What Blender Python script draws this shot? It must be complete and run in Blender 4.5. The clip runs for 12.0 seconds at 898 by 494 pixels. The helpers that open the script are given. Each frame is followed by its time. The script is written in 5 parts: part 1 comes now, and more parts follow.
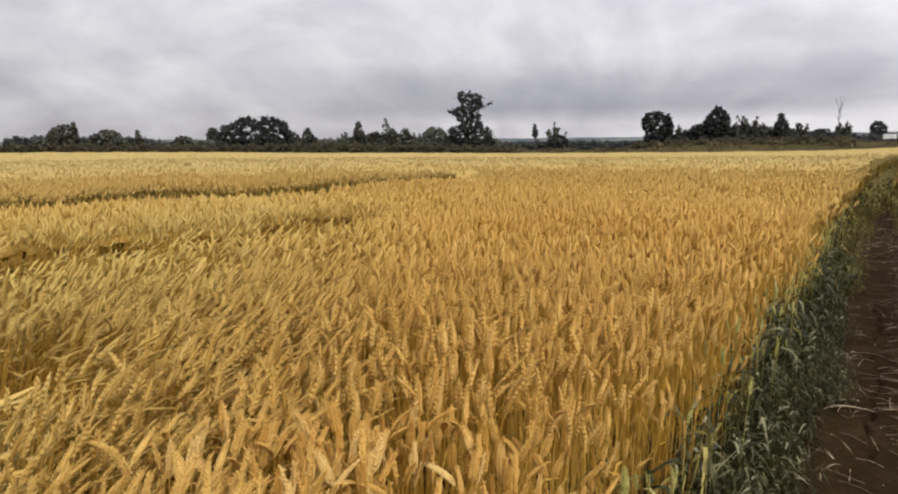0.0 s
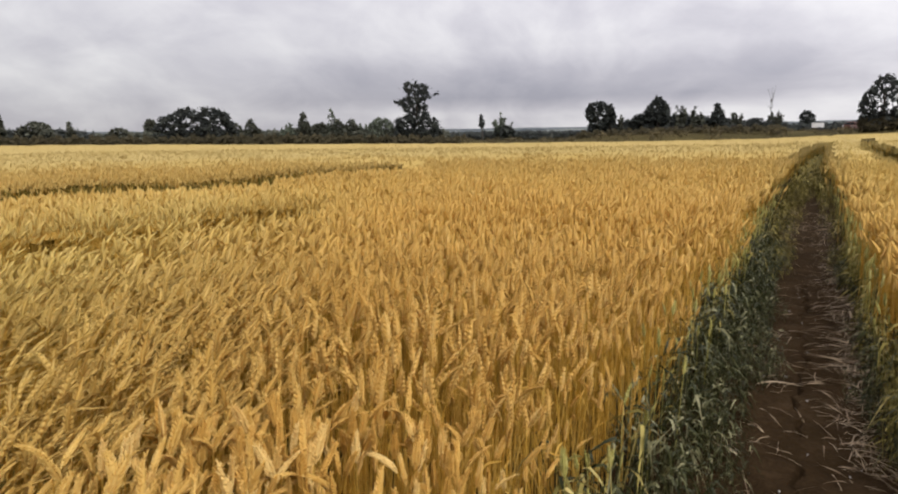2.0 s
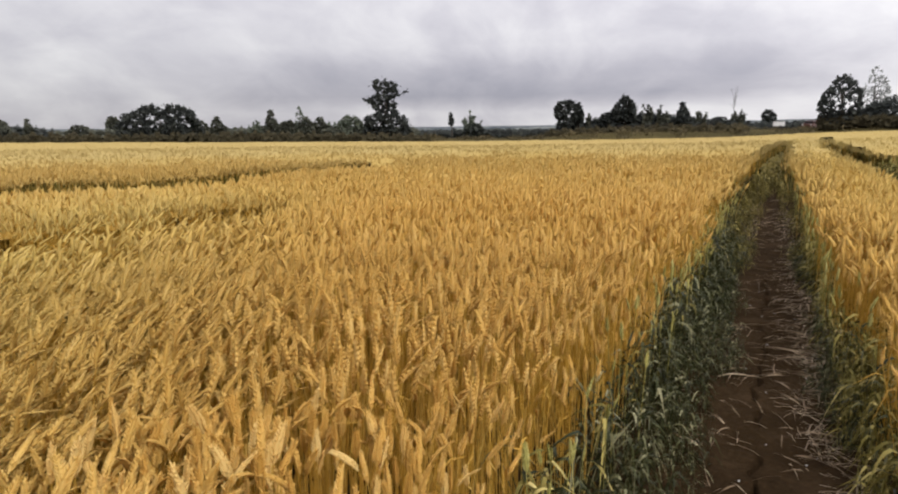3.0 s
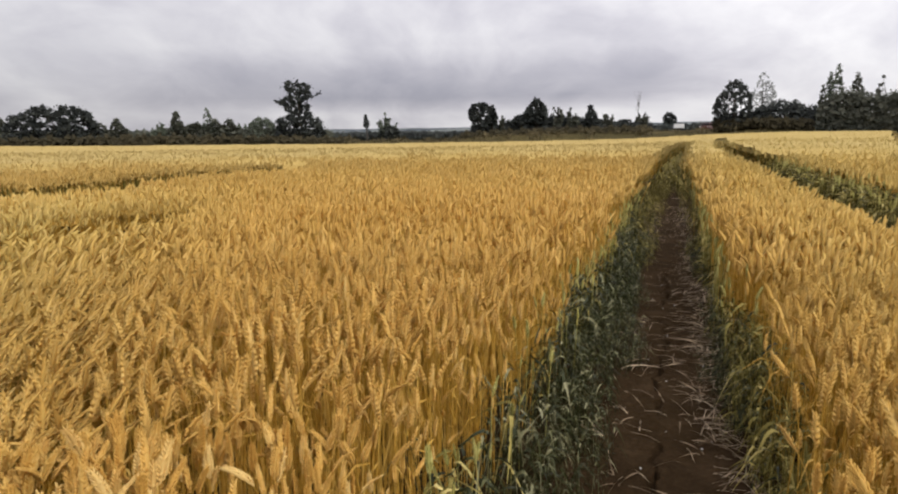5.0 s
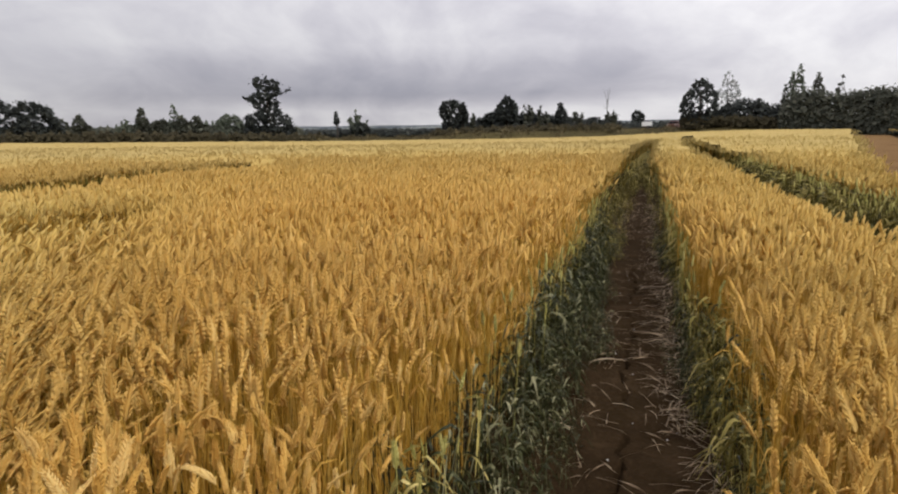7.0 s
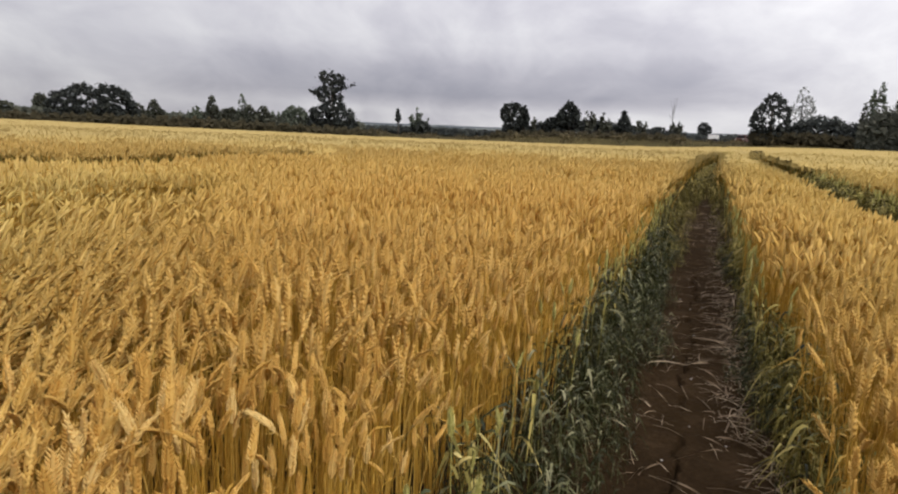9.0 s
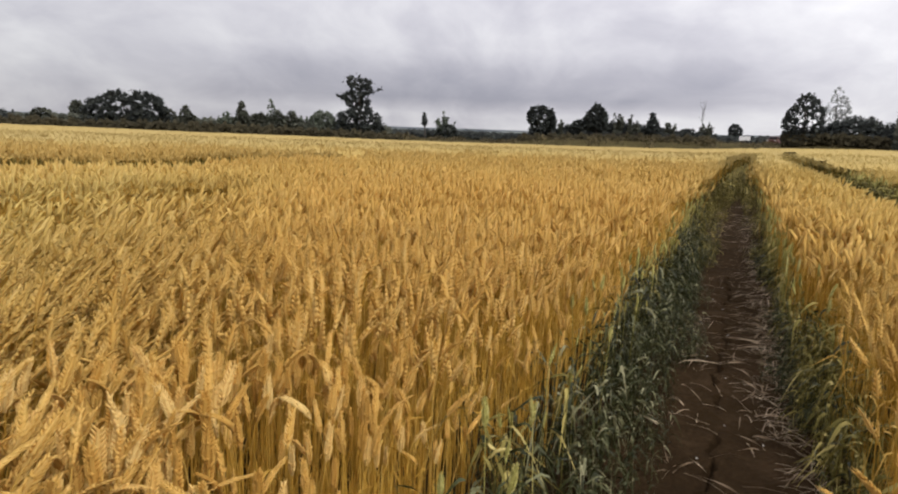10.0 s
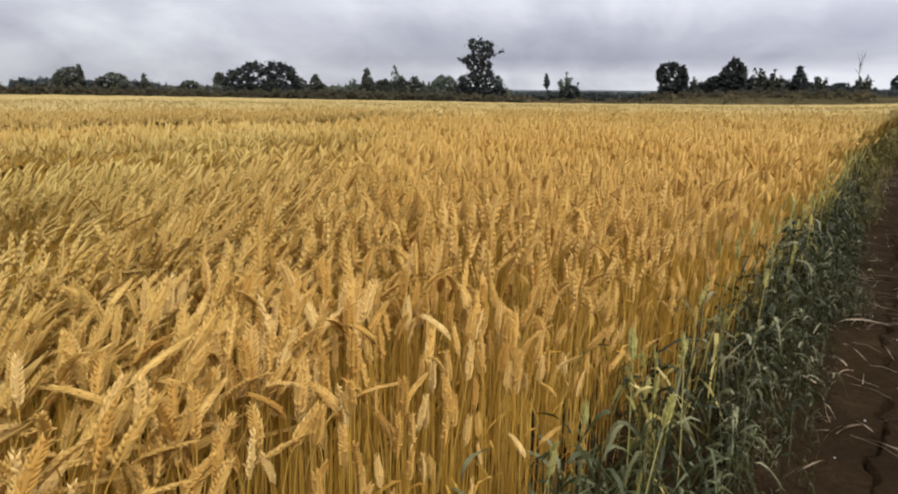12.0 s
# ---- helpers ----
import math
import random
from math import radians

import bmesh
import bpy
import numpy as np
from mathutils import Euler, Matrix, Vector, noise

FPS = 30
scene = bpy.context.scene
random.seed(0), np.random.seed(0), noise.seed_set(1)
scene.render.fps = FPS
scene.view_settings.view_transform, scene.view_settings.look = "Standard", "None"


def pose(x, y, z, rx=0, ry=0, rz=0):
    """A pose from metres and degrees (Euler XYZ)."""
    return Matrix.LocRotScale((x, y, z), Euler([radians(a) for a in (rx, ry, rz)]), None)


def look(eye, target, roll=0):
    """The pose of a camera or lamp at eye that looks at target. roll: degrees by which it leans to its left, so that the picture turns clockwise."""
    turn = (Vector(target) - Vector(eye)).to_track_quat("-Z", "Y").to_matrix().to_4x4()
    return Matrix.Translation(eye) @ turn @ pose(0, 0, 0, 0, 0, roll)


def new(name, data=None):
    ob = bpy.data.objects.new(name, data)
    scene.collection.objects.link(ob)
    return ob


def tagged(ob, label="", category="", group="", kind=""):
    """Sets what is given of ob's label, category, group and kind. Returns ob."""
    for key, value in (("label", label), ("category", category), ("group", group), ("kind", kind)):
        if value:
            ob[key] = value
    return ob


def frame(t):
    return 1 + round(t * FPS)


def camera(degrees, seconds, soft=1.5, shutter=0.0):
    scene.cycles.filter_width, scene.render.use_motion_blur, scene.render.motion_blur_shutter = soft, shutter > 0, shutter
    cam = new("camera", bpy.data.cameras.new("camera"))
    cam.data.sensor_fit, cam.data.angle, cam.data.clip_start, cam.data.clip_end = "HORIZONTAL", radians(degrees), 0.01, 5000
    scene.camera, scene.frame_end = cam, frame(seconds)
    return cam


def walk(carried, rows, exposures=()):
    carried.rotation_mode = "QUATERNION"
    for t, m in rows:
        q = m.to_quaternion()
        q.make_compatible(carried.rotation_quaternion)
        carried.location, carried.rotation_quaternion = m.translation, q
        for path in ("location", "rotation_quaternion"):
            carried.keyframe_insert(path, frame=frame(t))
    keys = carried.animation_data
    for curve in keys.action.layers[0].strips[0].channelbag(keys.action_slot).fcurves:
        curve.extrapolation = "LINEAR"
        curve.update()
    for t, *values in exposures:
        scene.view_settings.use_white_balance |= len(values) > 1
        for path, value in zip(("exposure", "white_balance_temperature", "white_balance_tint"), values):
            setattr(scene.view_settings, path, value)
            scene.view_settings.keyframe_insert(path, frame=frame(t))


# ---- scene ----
cam = camera(69.8, 12.0, 2.15)
PATH = [
    (0, (0.054, 0.063, 1.51), (0.027, 2.037, 1.189), -0.6),
    (0.5, (0.06, 0.054, 1.511), (0.069, 2.028, 1.189), -0.6),
    (1, (0.07, 0.051, 1.51), (0.124, 2.023, 1.179), -0.7),
    (1.5, (0.076, 0.055, 1.505), (0.171, 2.023, 1.162), -1.1),
    (2, (0.083, 0.054, 1.504), (0.213, 2.019, 1.153), -0.9),
    (2.5, (0.094, 0.063, 1.497), (0.253, 2.023, 1.135), -1.0),
    (3, (0.11, 0.058, 1.495), (0.331, 2.013, 1.137), -0.8),
    (5, (0.17, 0.068, 1.489), (0.639, 1.979, 1.134), -0.9),
    (5.5, (0.179, 0.067, 1.49), (0.683, 1.969, 1.131), -0.9),
    (6, (0.184, 0.069, 1.488), (0.725, 1.961, 1.13), -0.9),
    (6.5, (0.192, 0.064, 1.486), (0.753, 1.948, 1.119), -1.0),
    (8.5, (0.156, 0.071, 1.416), (0.615, 1.988, 1.076), 1.5),
    (9, (0.145, 0.081, 1.385), (0.542, 2.007, 1.024), 2.2),
    (9.5, (0.125, 0.076, 1.362), (0.447, 2.021, 1.027), 2.0),
    (10, (0.125, 0.081, 1.345), (0.442, 2.024, 0.992), 1.8),
    (10.5, (0.112, 0.093, 1.335), (0.364, 2.045, 0.979), 0.5),
    (11, (0.092, 0.101, 1.306), (0.323, 2.052, 0.933), -0.5),
    (11.5, (0.078, 0.109, 1.272), (0.223, 2.06, 0.858), -0.4),
    (12, (0.075, 0.146, 1.215), (0.025, 2.09, 0.75), 0.3),
]
EXPOSURE = [(0, 0.0, 6500, 10), (3, 0.02, 6500, 10), (5.5, -0.02, 6500, 10), (6.5, -0.1, 6500, 10), (8.5, -0.1, 6450, 10), (10.5, -0.02, 6400, 10), (11, -0.05, 6330, 10), (12, 0.1, 6150, 9)]
walk(cam, [(t, look(eye, target, roll)) for t, eye, target, roll in PATH], EXPOSURE)

# ---- world, sun ----
SUN_AZ, SUN_EL = 150.0, 48.0
SKY_SEED = 33.0


class Graph:
    """Short hand for building a node tree."""

    def __init__(self, tree):
        self.tree = tree
        tree.nodes.clear()

    def add(self, kind, values=None, **props):
        node = self.tree.nodes.new(kind)
        for key, value in props.items():
            setattr(node, key, value)
        for key, value in (values or {}).items():
            if isinstance(value, bpy.types.NodeSocket):
                self.tree.links.new(value, node.inputs[key])
            else:
                node.inputs[key].default_value = value
        return node

    def math(self, op, a, b=0.0, clamp=False):
        return self.add("ShaderNodeMath", {0: a, 1: b}, operation=op, use_clamp=clamp).outputs[0]

    def noise(self, vector, scale, detail=4.0, rough=0.55):
        return self.add("ShaderNodeTexNoise", {"Vector": vector, "Scale": scale, "Detail": detail, "Roughness": rough}).outputs["Fac"]

    def ramp(self, fac, stops):
        node = self.add("ShaderNodeValToRGB", {"Fac": fac})
        while len(node.color_ramp.elements) < len(stops):
            node.color_ramp.elements.new(0.5)
        for element, (at, colour) in zip(node.color_ramp.elements, stops):
            element.position, element.color = at, (*colour, 1)
        return node.outputs["Color"]

    def mix(self, fac, a, b, blend="MIX"):
        return self.add("ShaderNodeMix", {0: fac, 6: a, 7: b}, data_type="RGBA", blend_type=blend).outputs[2]


def make_world():
    world = bpy.data.worlds.new("sky")
    world.use_nodes = True
    scene.world = world
    g = Graph(world.node_tree)
    way = g.add("ShaderNodeTexCoord").outputs["Generated"]
    xyz = g.add("ShaderNodeSeparateXYZ", {0: way})
    x, y, z = xyz.outputs
    up = g.math("MAXIMUM", z, 0.0)
    flat = g.math("ADD", up, 0.42)
    px, py = g.math("DIVIDE", x, flat), g.math("DIVIDE", y, flat)
    plane = g.add("ShaderNodeCombineXYZ", {0: px, 1: py, 2: SKY_SEED}).outputs[0]
    bent = g.add("ShaderNodeTexNoise", {"Vector": plane, "Scale": 1.1, "Detail": 3.0}).outputs["Color"]
    bent = g.add("ShaderNodeVectorMath", {0: bent, "Scale": 0.55}, operation="SCALE").outputs[0]
    plane = g.add("ShaderNodeVectorMath", {0: plane, 1: bent}, operation="ADD").outputs[0]
    big = g.noise(plane, 1.05, 5.0, 0.5)
    small = g.noise(plane, 3.6, 6.0, 0.55)
    cover = g.math("ADD", g.math("ADD", g.math("MULTIPLY", big, 0.36), 0.12), g.math("MULTIPLY", small, 0.38))
    # thicker, darker cloud low in the north-east, thin and bright in a strip just over the land
    low = g.ramp(up, [(0.0, (0.0, 0.0, 0.0)), (0.026, (0.0, 0.0, 0.0)), (0.05, (1, 1, 1)), (0.078, (0.7, 0.7, 0.7)), (0.12, (0.0, 0.0, 0.0))])
    facing = g.add("ShaderNodeVectorMath", {0: way, 1: (math.sin(radians(14)), math.cos(radians(14)), 0.0)}, operation="DOT_PRODUCT").outputs["Value"]
    facing = g.math("ADD", g.math("MULTIPLY", g.math("SUBTRACT", facing, 0.85, True), 1.65), 0.0)
    cover = g.math("SUBTRACT", g.math("ADD", cover, 0.055), g.math("MULTIPLY", low, facing))
    # the cloud is thinner towards the east
    east = g.add("ShaderNodeVectorMath", {0: way, 1: (math.sin(radians(75)), math.cos(radians(75)), 0.0)}, operation="DOT_PRODUCT").outputs["Value"]
    cover = g.math("ADD", cover, g.math("MULTIPLY", g.math("SUBTRACT", east, 0.76, True), 0.26))
    cloud = g.ramp(cover, [(0.32, (0.385, 0.38, 0.445)), (0.43, (0.50, 0.487, 0.545)), (0.52, (0.64, 0.624, 0.672)), (0.64, (0.85, 0.836, 0.855))])
    # an overcast sky is about three times as bright overhead as at the horizon
    rise = g.math("ADD", g.math("MULTIPLY", up, 1.7), 1.02)
    # and brighter to the south-east, where the cloud is thinner
    side = g.add("ShaderNodeVectorMath", {0: way, 1: (math.sin(radians(115)), math.cos(radians(115)), 0.0)}, operation="DOT_PRODUCT").outputs["Value"]
    rise = g.math("ADD", rise, g.math("MULTIPLY", side, 0.30))
    sky = g.add("ShaderNodeTexSky", sky_type="NISHITA", sun_disc=False, sun_elevation=radians(SUN_EL), sun_rotation=radians(SUN_AZ))
    blue = g.add("ShaderNodeVectorMath", {0: sky.outputs[0], "Scale": 0.08}, operation="SCALE").outputs[0]
    lit = g.add("ShaderNodeVectorMath", {0: cloud, "Scale": rise}, operation="SCALE").outputs[0]
    both = g.mix(0.93, blue, lit)
    back = g.add("ShaderNodeBackground", {"Color": both, "Strength": 0.95})
    g.add("ShaderNodeOutputWorld", {"Surface": back.outputs[0]})


make_world()
sun = new("sun", bpy.data.lights.new("sun", "SUN"))
sun.data.energy, sun.data.angle, sun.data.color = 2.5, radians(35), (1.0, 0.945, 0.865)
a, e = radians(SUN_AZ), radians(SUN_EL)
sun.matrix_world = look((50 * math.sin(a) * math.cos(e), 50 * math.cos(a) * math.cos(e), 50 * math.sin(e)), (0, 0, 0))


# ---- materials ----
# dull tones for far wheat, with its self-shade and haze put into the colour
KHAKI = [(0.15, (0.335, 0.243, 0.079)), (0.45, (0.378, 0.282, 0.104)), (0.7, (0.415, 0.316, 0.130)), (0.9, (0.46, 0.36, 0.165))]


def surface(name, stops, rough=0.7, scale=6.0, fine=60.0, bump=0.3, depth=0.02, source="noise", through_light=0.0, other=None, gloss=0.25, pale=None):
    """A material whose colour runs over stops, by noise at two scales or by the random number of each piece."""
    m = bpy.data.materials.new(name)
    m.use_nodes = True
    g = Graph(m.node_tree)
    at = g.add("ShaderNodeTexCoord").outputs["Object"]
    n1, n2 = g.noise(at, scale), g.noise(at, fine)
    fac = g.math("ADD", g.math("MULTIPLY", n1, 0.65), g.math("MULTIPLY", n2, 0.35))
    if source == "island":
        own = g.add("ShaderNodeNewGeometry").outputs["Random Per Island"]
        fac = g.math("ADD", g.math("MULTIPLY", own, 0.6), g.math("MULTIPLY", n1, 0.4))
    if source == "husk":
        # a whole ear keeps about one tone, its husks differ slightly
        own = g.add("ShaderNodeNewGeometry").outputs["Random Per Island"]
        n3 = g.noise(at, 11.0, 2.0)
        fac = g.math("ADD", g.math("MULTIPLY", own, 0.22), g.math("ADD", g.math("MULTIPLY", n1, 0.38), g.math("MULTIPLY", n3, 0.4)))
    if source == "object":
        own = g.add("ShaderNodeObjectInfo").outputs["Random"]
        fac = g.math("ADD", g.math("MULTIPLY", own, 0.6), g.math("MULTIPLY", n1, 0.4))
    colour = g.ramp(fac, stops)
    if other:
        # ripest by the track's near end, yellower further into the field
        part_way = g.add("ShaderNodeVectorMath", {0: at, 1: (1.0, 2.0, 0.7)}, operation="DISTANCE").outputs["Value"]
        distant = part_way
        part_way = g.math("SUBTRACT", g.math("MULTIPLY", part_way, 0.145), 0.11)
        # the leaning patch to the west is paler
        near = g.math("SUBTRACT", 2.0, g.math("MULTIPLY", part_way, 1.5), True)
        west = g.math("MULTIPLY", g.add("ShaderNodeSeparateXYZ", {0: at}).outputs["X"], -0.5)
        west = g.math("MULTIPLY", g.math("MULTIPLY", g.math("SUBTRACT", west, 0.05, True), near), 0.75)
        part_way = g.math("ADD", part_way, g.math("MULTIPLY", g.math("SUBTRACT", n1, 0.55), 0.5), True)
        colour = g.mix(part_way, colour, g.ramp(fac, other))
        # further off it fades to the tones that hold self-shade and haze
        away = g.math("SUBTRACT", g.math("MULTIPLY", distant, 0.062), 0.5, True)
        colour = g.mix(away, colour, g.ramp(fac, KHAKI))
        if pale:
            colour = g.mix(west, colour, g.ramp(fac, pale))
            # and so is the strip between the two wheel tracks
            east = g.add("ShaderNodeVectorMath", {0: at, 1: (0.839, -0.545, 0.0)}, operation="DOT_PRODUCT").outputs["Value"]
            east = g.math("MULTIPLY", g.math("SUBTRACT", g.math("MULTIPLY", east, 1.6), 0.6, True), 0.36)
            colour = g.mix(east, colour, g.ramp(fac, pale))
    values = {"Base Color": colour, "Roughness": rough, "Specular IOR Level": gloss}
    if bump:
        values["Normal"] = g.add("ShaderNodeBump", {"Height": n2, "Strength": bump, "Distance": depth}).outputs[0]
    shader = g.add("ShaderNodeBsdfPrincipled", values).outputs[0]
    if through_light:
        other = g.add("ShaderNodeBsdfTranslucent", {"Color": colour}).outputs[0]
        shader = g.add("ShaderNodeMixShader", {0: through_light, 1: shader, 2: other}).outputs[0]
    g.add("ShaderNodeOutputMaterial", {0: shader})
    return m


GOLD = [(0.22, (0.54, 0.305, 0.066)), (0.42, (0.645, 0.392, 0.098)), (0.58, (0.71, 0.455, 0.134)), (0.78, (0.775, 0.56, 0.215))]
RIPENING = [(0.15, (0.55, 0.355, 0.090)), (0.45, (0.63, 0.424, 0.127)), (0.7, (0.682, 0.474, 0.160)), (0.9, (0.73, 0.543, 0.212))]
PALE = [(0.15, (0.52, 0.385, 0.104)), (0.45, (0.615, 0.472, 0.150)), (0.7, (0.685, 0.546, 0.205)), (0.9, (0.765, 0.645, 0.29))]
STRAW = [(0.2, (0.44, 0.245, 0.033)), (0.6, (0.63, 0.385, 0.066)), (0.9, (0.70, 0.48, 0.13))]
# GREEN's darkest stops paint shade between blades, its palest the sheen on leaves
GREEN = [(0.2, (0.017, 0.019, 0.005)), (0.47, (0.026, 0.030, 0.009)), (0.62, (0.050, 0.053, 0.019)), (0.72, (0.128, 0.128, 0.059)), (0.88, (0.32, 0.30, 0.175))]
OLIVE = [(0.2, (0.026, 0.023, 0.005)), (0.48, (0.060, 0.052, 0.012)), (0.64, (0.125, 0.102, 0.026)), (0.84, (0.26, 0.205, 0.066))]
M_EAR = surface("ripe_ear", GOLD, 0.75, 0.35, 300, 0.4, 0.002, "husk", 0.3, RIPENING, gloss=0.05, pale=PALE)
M_EAR_OWN = surface("ripe_ear_single", GOLD, 0.7, 0.35, 300, 0.4, 0.002, "object", 0.3, gloss=0.15)
M_STEM = surface("straw_stem", STRAW, 0.5, 0.6, 200, 0.2, 0.001, "island", 0.2)
M_STEM_OWN = surface("straw_stem_single", STRAW, 0.5, 0.6, 200, 0.2, 0.001, "object", 0.2)
M_GREEN = surface("green_blade", GREEN, 0.45, 1.2, 120, 0.2, 0.001, "island", 0.12, gloss=0.18)
M_GREEN_OWN = surface("green_blade_single", [(0.2, (0.036, 0.042, 0.014)), (0.5, (0.066, 0.073, 0.029)), (0.7, (0.13, 0.135, 0.062)), (0.9, (0.24, 0.23, 0.12))], 0.45, 1.2, 120, 0.2, 0.001, "object", 0.12, gloss=0.18)
M_OLIVE = surface("olive_shoot", OLIVE, 0.6, 1.2, 120, 0.2, 0.001, "island", 0.12, gloss=0.1)
# undergrowth colour darkened to hold the shade low in the gaps
M_UNDER = surface("shade_dark_undergrowth", [(0.3, (0.055, 0.044, 0.011)), (0.5, (0.095, 0.075, 0.019)), (0.7, (0.16, 0.125, 0.036))], 0.9, 2.0, 30, 0.8, 0.05, gloss=0.05)
M_UNRIPE = surface("unripe_ear", [(0.2, (0.24, 0.22, 0.055)), (0.6, (0.38, 0.345, 0.10)), (0.9, (0.52, 0.46, 0.18))], 0.6, 1.0, 200, 0.3, 0.002, "island", 0.1)
M_LODGE = surface("lodged_blade", [(0.2, (0.10, 0.084, 0.021)), (0.5, (0.19, 0.158, 0.042)), (0.68, (0.35, 0.288, 0.088)), (0.85, (0.58, 0.48, 0.19))], 0.65, 1.2, 120, 0.2, 0.001, "island", 0.15, gloss=0.1)
# dark copy of the blades: shade between the stems put into the colour
M_SHADE_BLADE = surface("shade_dark_blade", [(0.2, (0.10, 0.077, 0.016)), (0.5, (0.17, 0.131, 0.030)), (0.68, (0.26, 0.195, 0.05)), (0.85, (0.44, 0.335, 0.115))], 0.7, 1.2, 120, 0.2, 0.001, "island", 0.1, gloss=0.05)
M_MAT = surface("dark_straw_sheet", [(0.3, (0.10, 0.058, 0.014)), (0.5, (0.19, 0.115, 0.03)), (0.7, (0.32, 0.21, 0.06))], 0.8, 1.5, 40, 0.9, 0.05)
M_LITTER = surface("dry_litter", [(0.2, (0.18, 0.125, 0.075)), (0.6, (0.34, 0.255, 0.16)), (0.9, (0.58, 0.47, 0.33))], 0.7, 3.0, 120, 0.2, 0.001, "island")
M_LITTER_OWN = surface("dry_litter_single", [(0.2, (0.18, 0.125, 0.075)), (0.6, (0.34, 0.255, 0.16)), (0.9, (0.58, 0.47, 0.33))], 0.7, 3.0, 120, 0.2, 0.001, "object")
M_STONE = surface("pale_stone", [(0.3, (0.35, 0.33, 0.30)), (0.7, (0.6, 0.58, 0.55))], 0.8, 30, 200, 0.3, 0.002)
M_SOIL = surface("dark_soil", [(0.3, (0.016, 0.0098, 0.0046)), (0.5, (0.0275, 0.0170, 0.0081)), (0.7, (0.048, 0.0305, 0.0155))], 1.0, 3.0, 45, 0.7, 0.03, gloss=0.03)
M_PATH = surface("dry_path", [(0.3, (0.10, 0.057, 0.024)), (0.5, (0.15, 0.088, 0.038)), (0.7, (0.21, 0.13, 0.06))], 1.0, 0.6, 12, 0.5, 0.03, gloss=0.03)
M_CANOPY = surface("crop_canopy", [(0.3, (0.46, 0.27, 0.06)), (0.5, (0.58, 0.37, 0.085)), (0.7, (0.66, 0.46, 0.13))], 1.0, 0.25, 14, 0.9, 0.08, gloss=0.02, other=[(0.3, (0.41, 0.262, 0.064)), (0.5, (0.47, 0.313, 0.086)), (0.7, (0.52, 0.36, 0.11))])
M_GRASS = surface("rough_grass", [(0.3, (0.034, 0.029, 0.012)), (0.5, (0.056, 0.046, 0.019)), (0.7, (0.10, 0.080, 0.033))], 1.0, 0.05, 1.5, 0.5, 0.1, gloss=0.02)
M_VERGE = surface("verge_grass", [(0.2, (0.05, 0.042, 0.020)), (0.55, (0.095, 0.075, 0.034)), (0.9, (0.20, 0.155, 0.072))], 0.8, 0.08, 2.0, 0.0, 0.01, "island", 0.1)
# distance haze is put into the blue-grey of the far fields and hills
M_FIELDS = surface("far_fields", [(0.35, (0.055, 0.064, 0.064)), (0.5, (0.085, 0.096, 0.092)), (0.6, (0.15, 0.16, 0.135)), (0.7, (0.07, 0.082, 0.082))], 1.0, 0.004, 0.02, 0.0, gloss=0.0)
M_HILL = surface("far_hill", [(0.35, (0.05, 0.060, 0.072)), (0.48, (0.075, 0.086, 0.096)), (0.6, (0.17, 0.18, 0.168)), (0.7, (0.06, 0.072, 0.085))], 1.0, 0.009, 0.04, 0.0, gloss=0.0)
M_LEAF = surface("dark_leaf", [(0.2, (0.022, 0.026, 0.025)), (0.6, (0.042, 0.047, 0.043)), (0.9, (0.070, 0.075, 0.064))], 0.7, 0.3, 4, 0.0, 0.01, "island", 0.1, gloss=0.1)
M_PALE = surface("pale_leaf", [(0.2, (0.07, 0.085, 0.06)), (0.6, (0.12, 0.14, 0.10)), (0.9, (0.18, 0.20, 0.15))], 0.6, 0.3, 4, 0.0, 0.01, "island", 0.25)
M_GREY = surface("grey_twig_leaf", [(0.2, (0.26, 0.27, 0.26)), (0.9, (0.42, 0.43, 0.42))], 0.7, 0.3, 4, 0.0, 0.01, "island", 0.3)
M_HEDGE = surface("olive_hedge_leaf", [(0.2, (0.044, 0.048, 0.036)), (0.6, (0.078, 0.082, 0.062)), (0.9, (0.12, 0.122, 0.092))], 0.7, 0.3, 4, 0.0, 0.01, "island", 0.1, gloss=0.1)
M_BRAMBLE = surface("brown_bramble_leaf", [(0.2, (0.029, 0.025, 0.013)), (0.6, (0.043, 0.036, 0.019)), (0.9, (0.065, 0.054, 0.029))], 0.8, 0.3, 4, 0.0, 0.01, "island", 0.1, gloss=0.1)
M_BARK = surface("bark", [(0.3, (0.035, 0.028, 0.022)), (0.7, (0.09, 0.075, 0.06))], 0.9, 3, 25, 0.6, 0.02)
M_WOOD = surface("weathered_rail", [(0.3, (0.03, 0.025, 0.021)), (0.7, (0.06, 0.05, 0.042))], 0.85, 2, 30, 0.4, 0.01)
M_WHITE = surface("white_panel", [(0.3, (0.70, 0.70, 0.70)), (0.7, (0.80, 0.80, 0.79))], 0.4, 0.5, 8, 0.0)
M_RED = surface("dull_red_paint", [(0.3, (0.09, 0.034, 0.026)), (0.7, (0.13, 0.05, 0.038))], 0.4, 0.5, 8, 0.0)
M_SHEET = surface("pale_sheet", [(0.3, (0.42, 0.43, 0.42)), (0.7, (0.55, 0.56, 0.55))], 0.5, 0.8, 8, 0.2, 0.02)
M_DARK = surface("dark_window", [(0.3, (0.02, 0.022, 0.026)), (0.7, (0.035, 0.037, 0.042))], 0.15, 0.5, 8, 0.0)


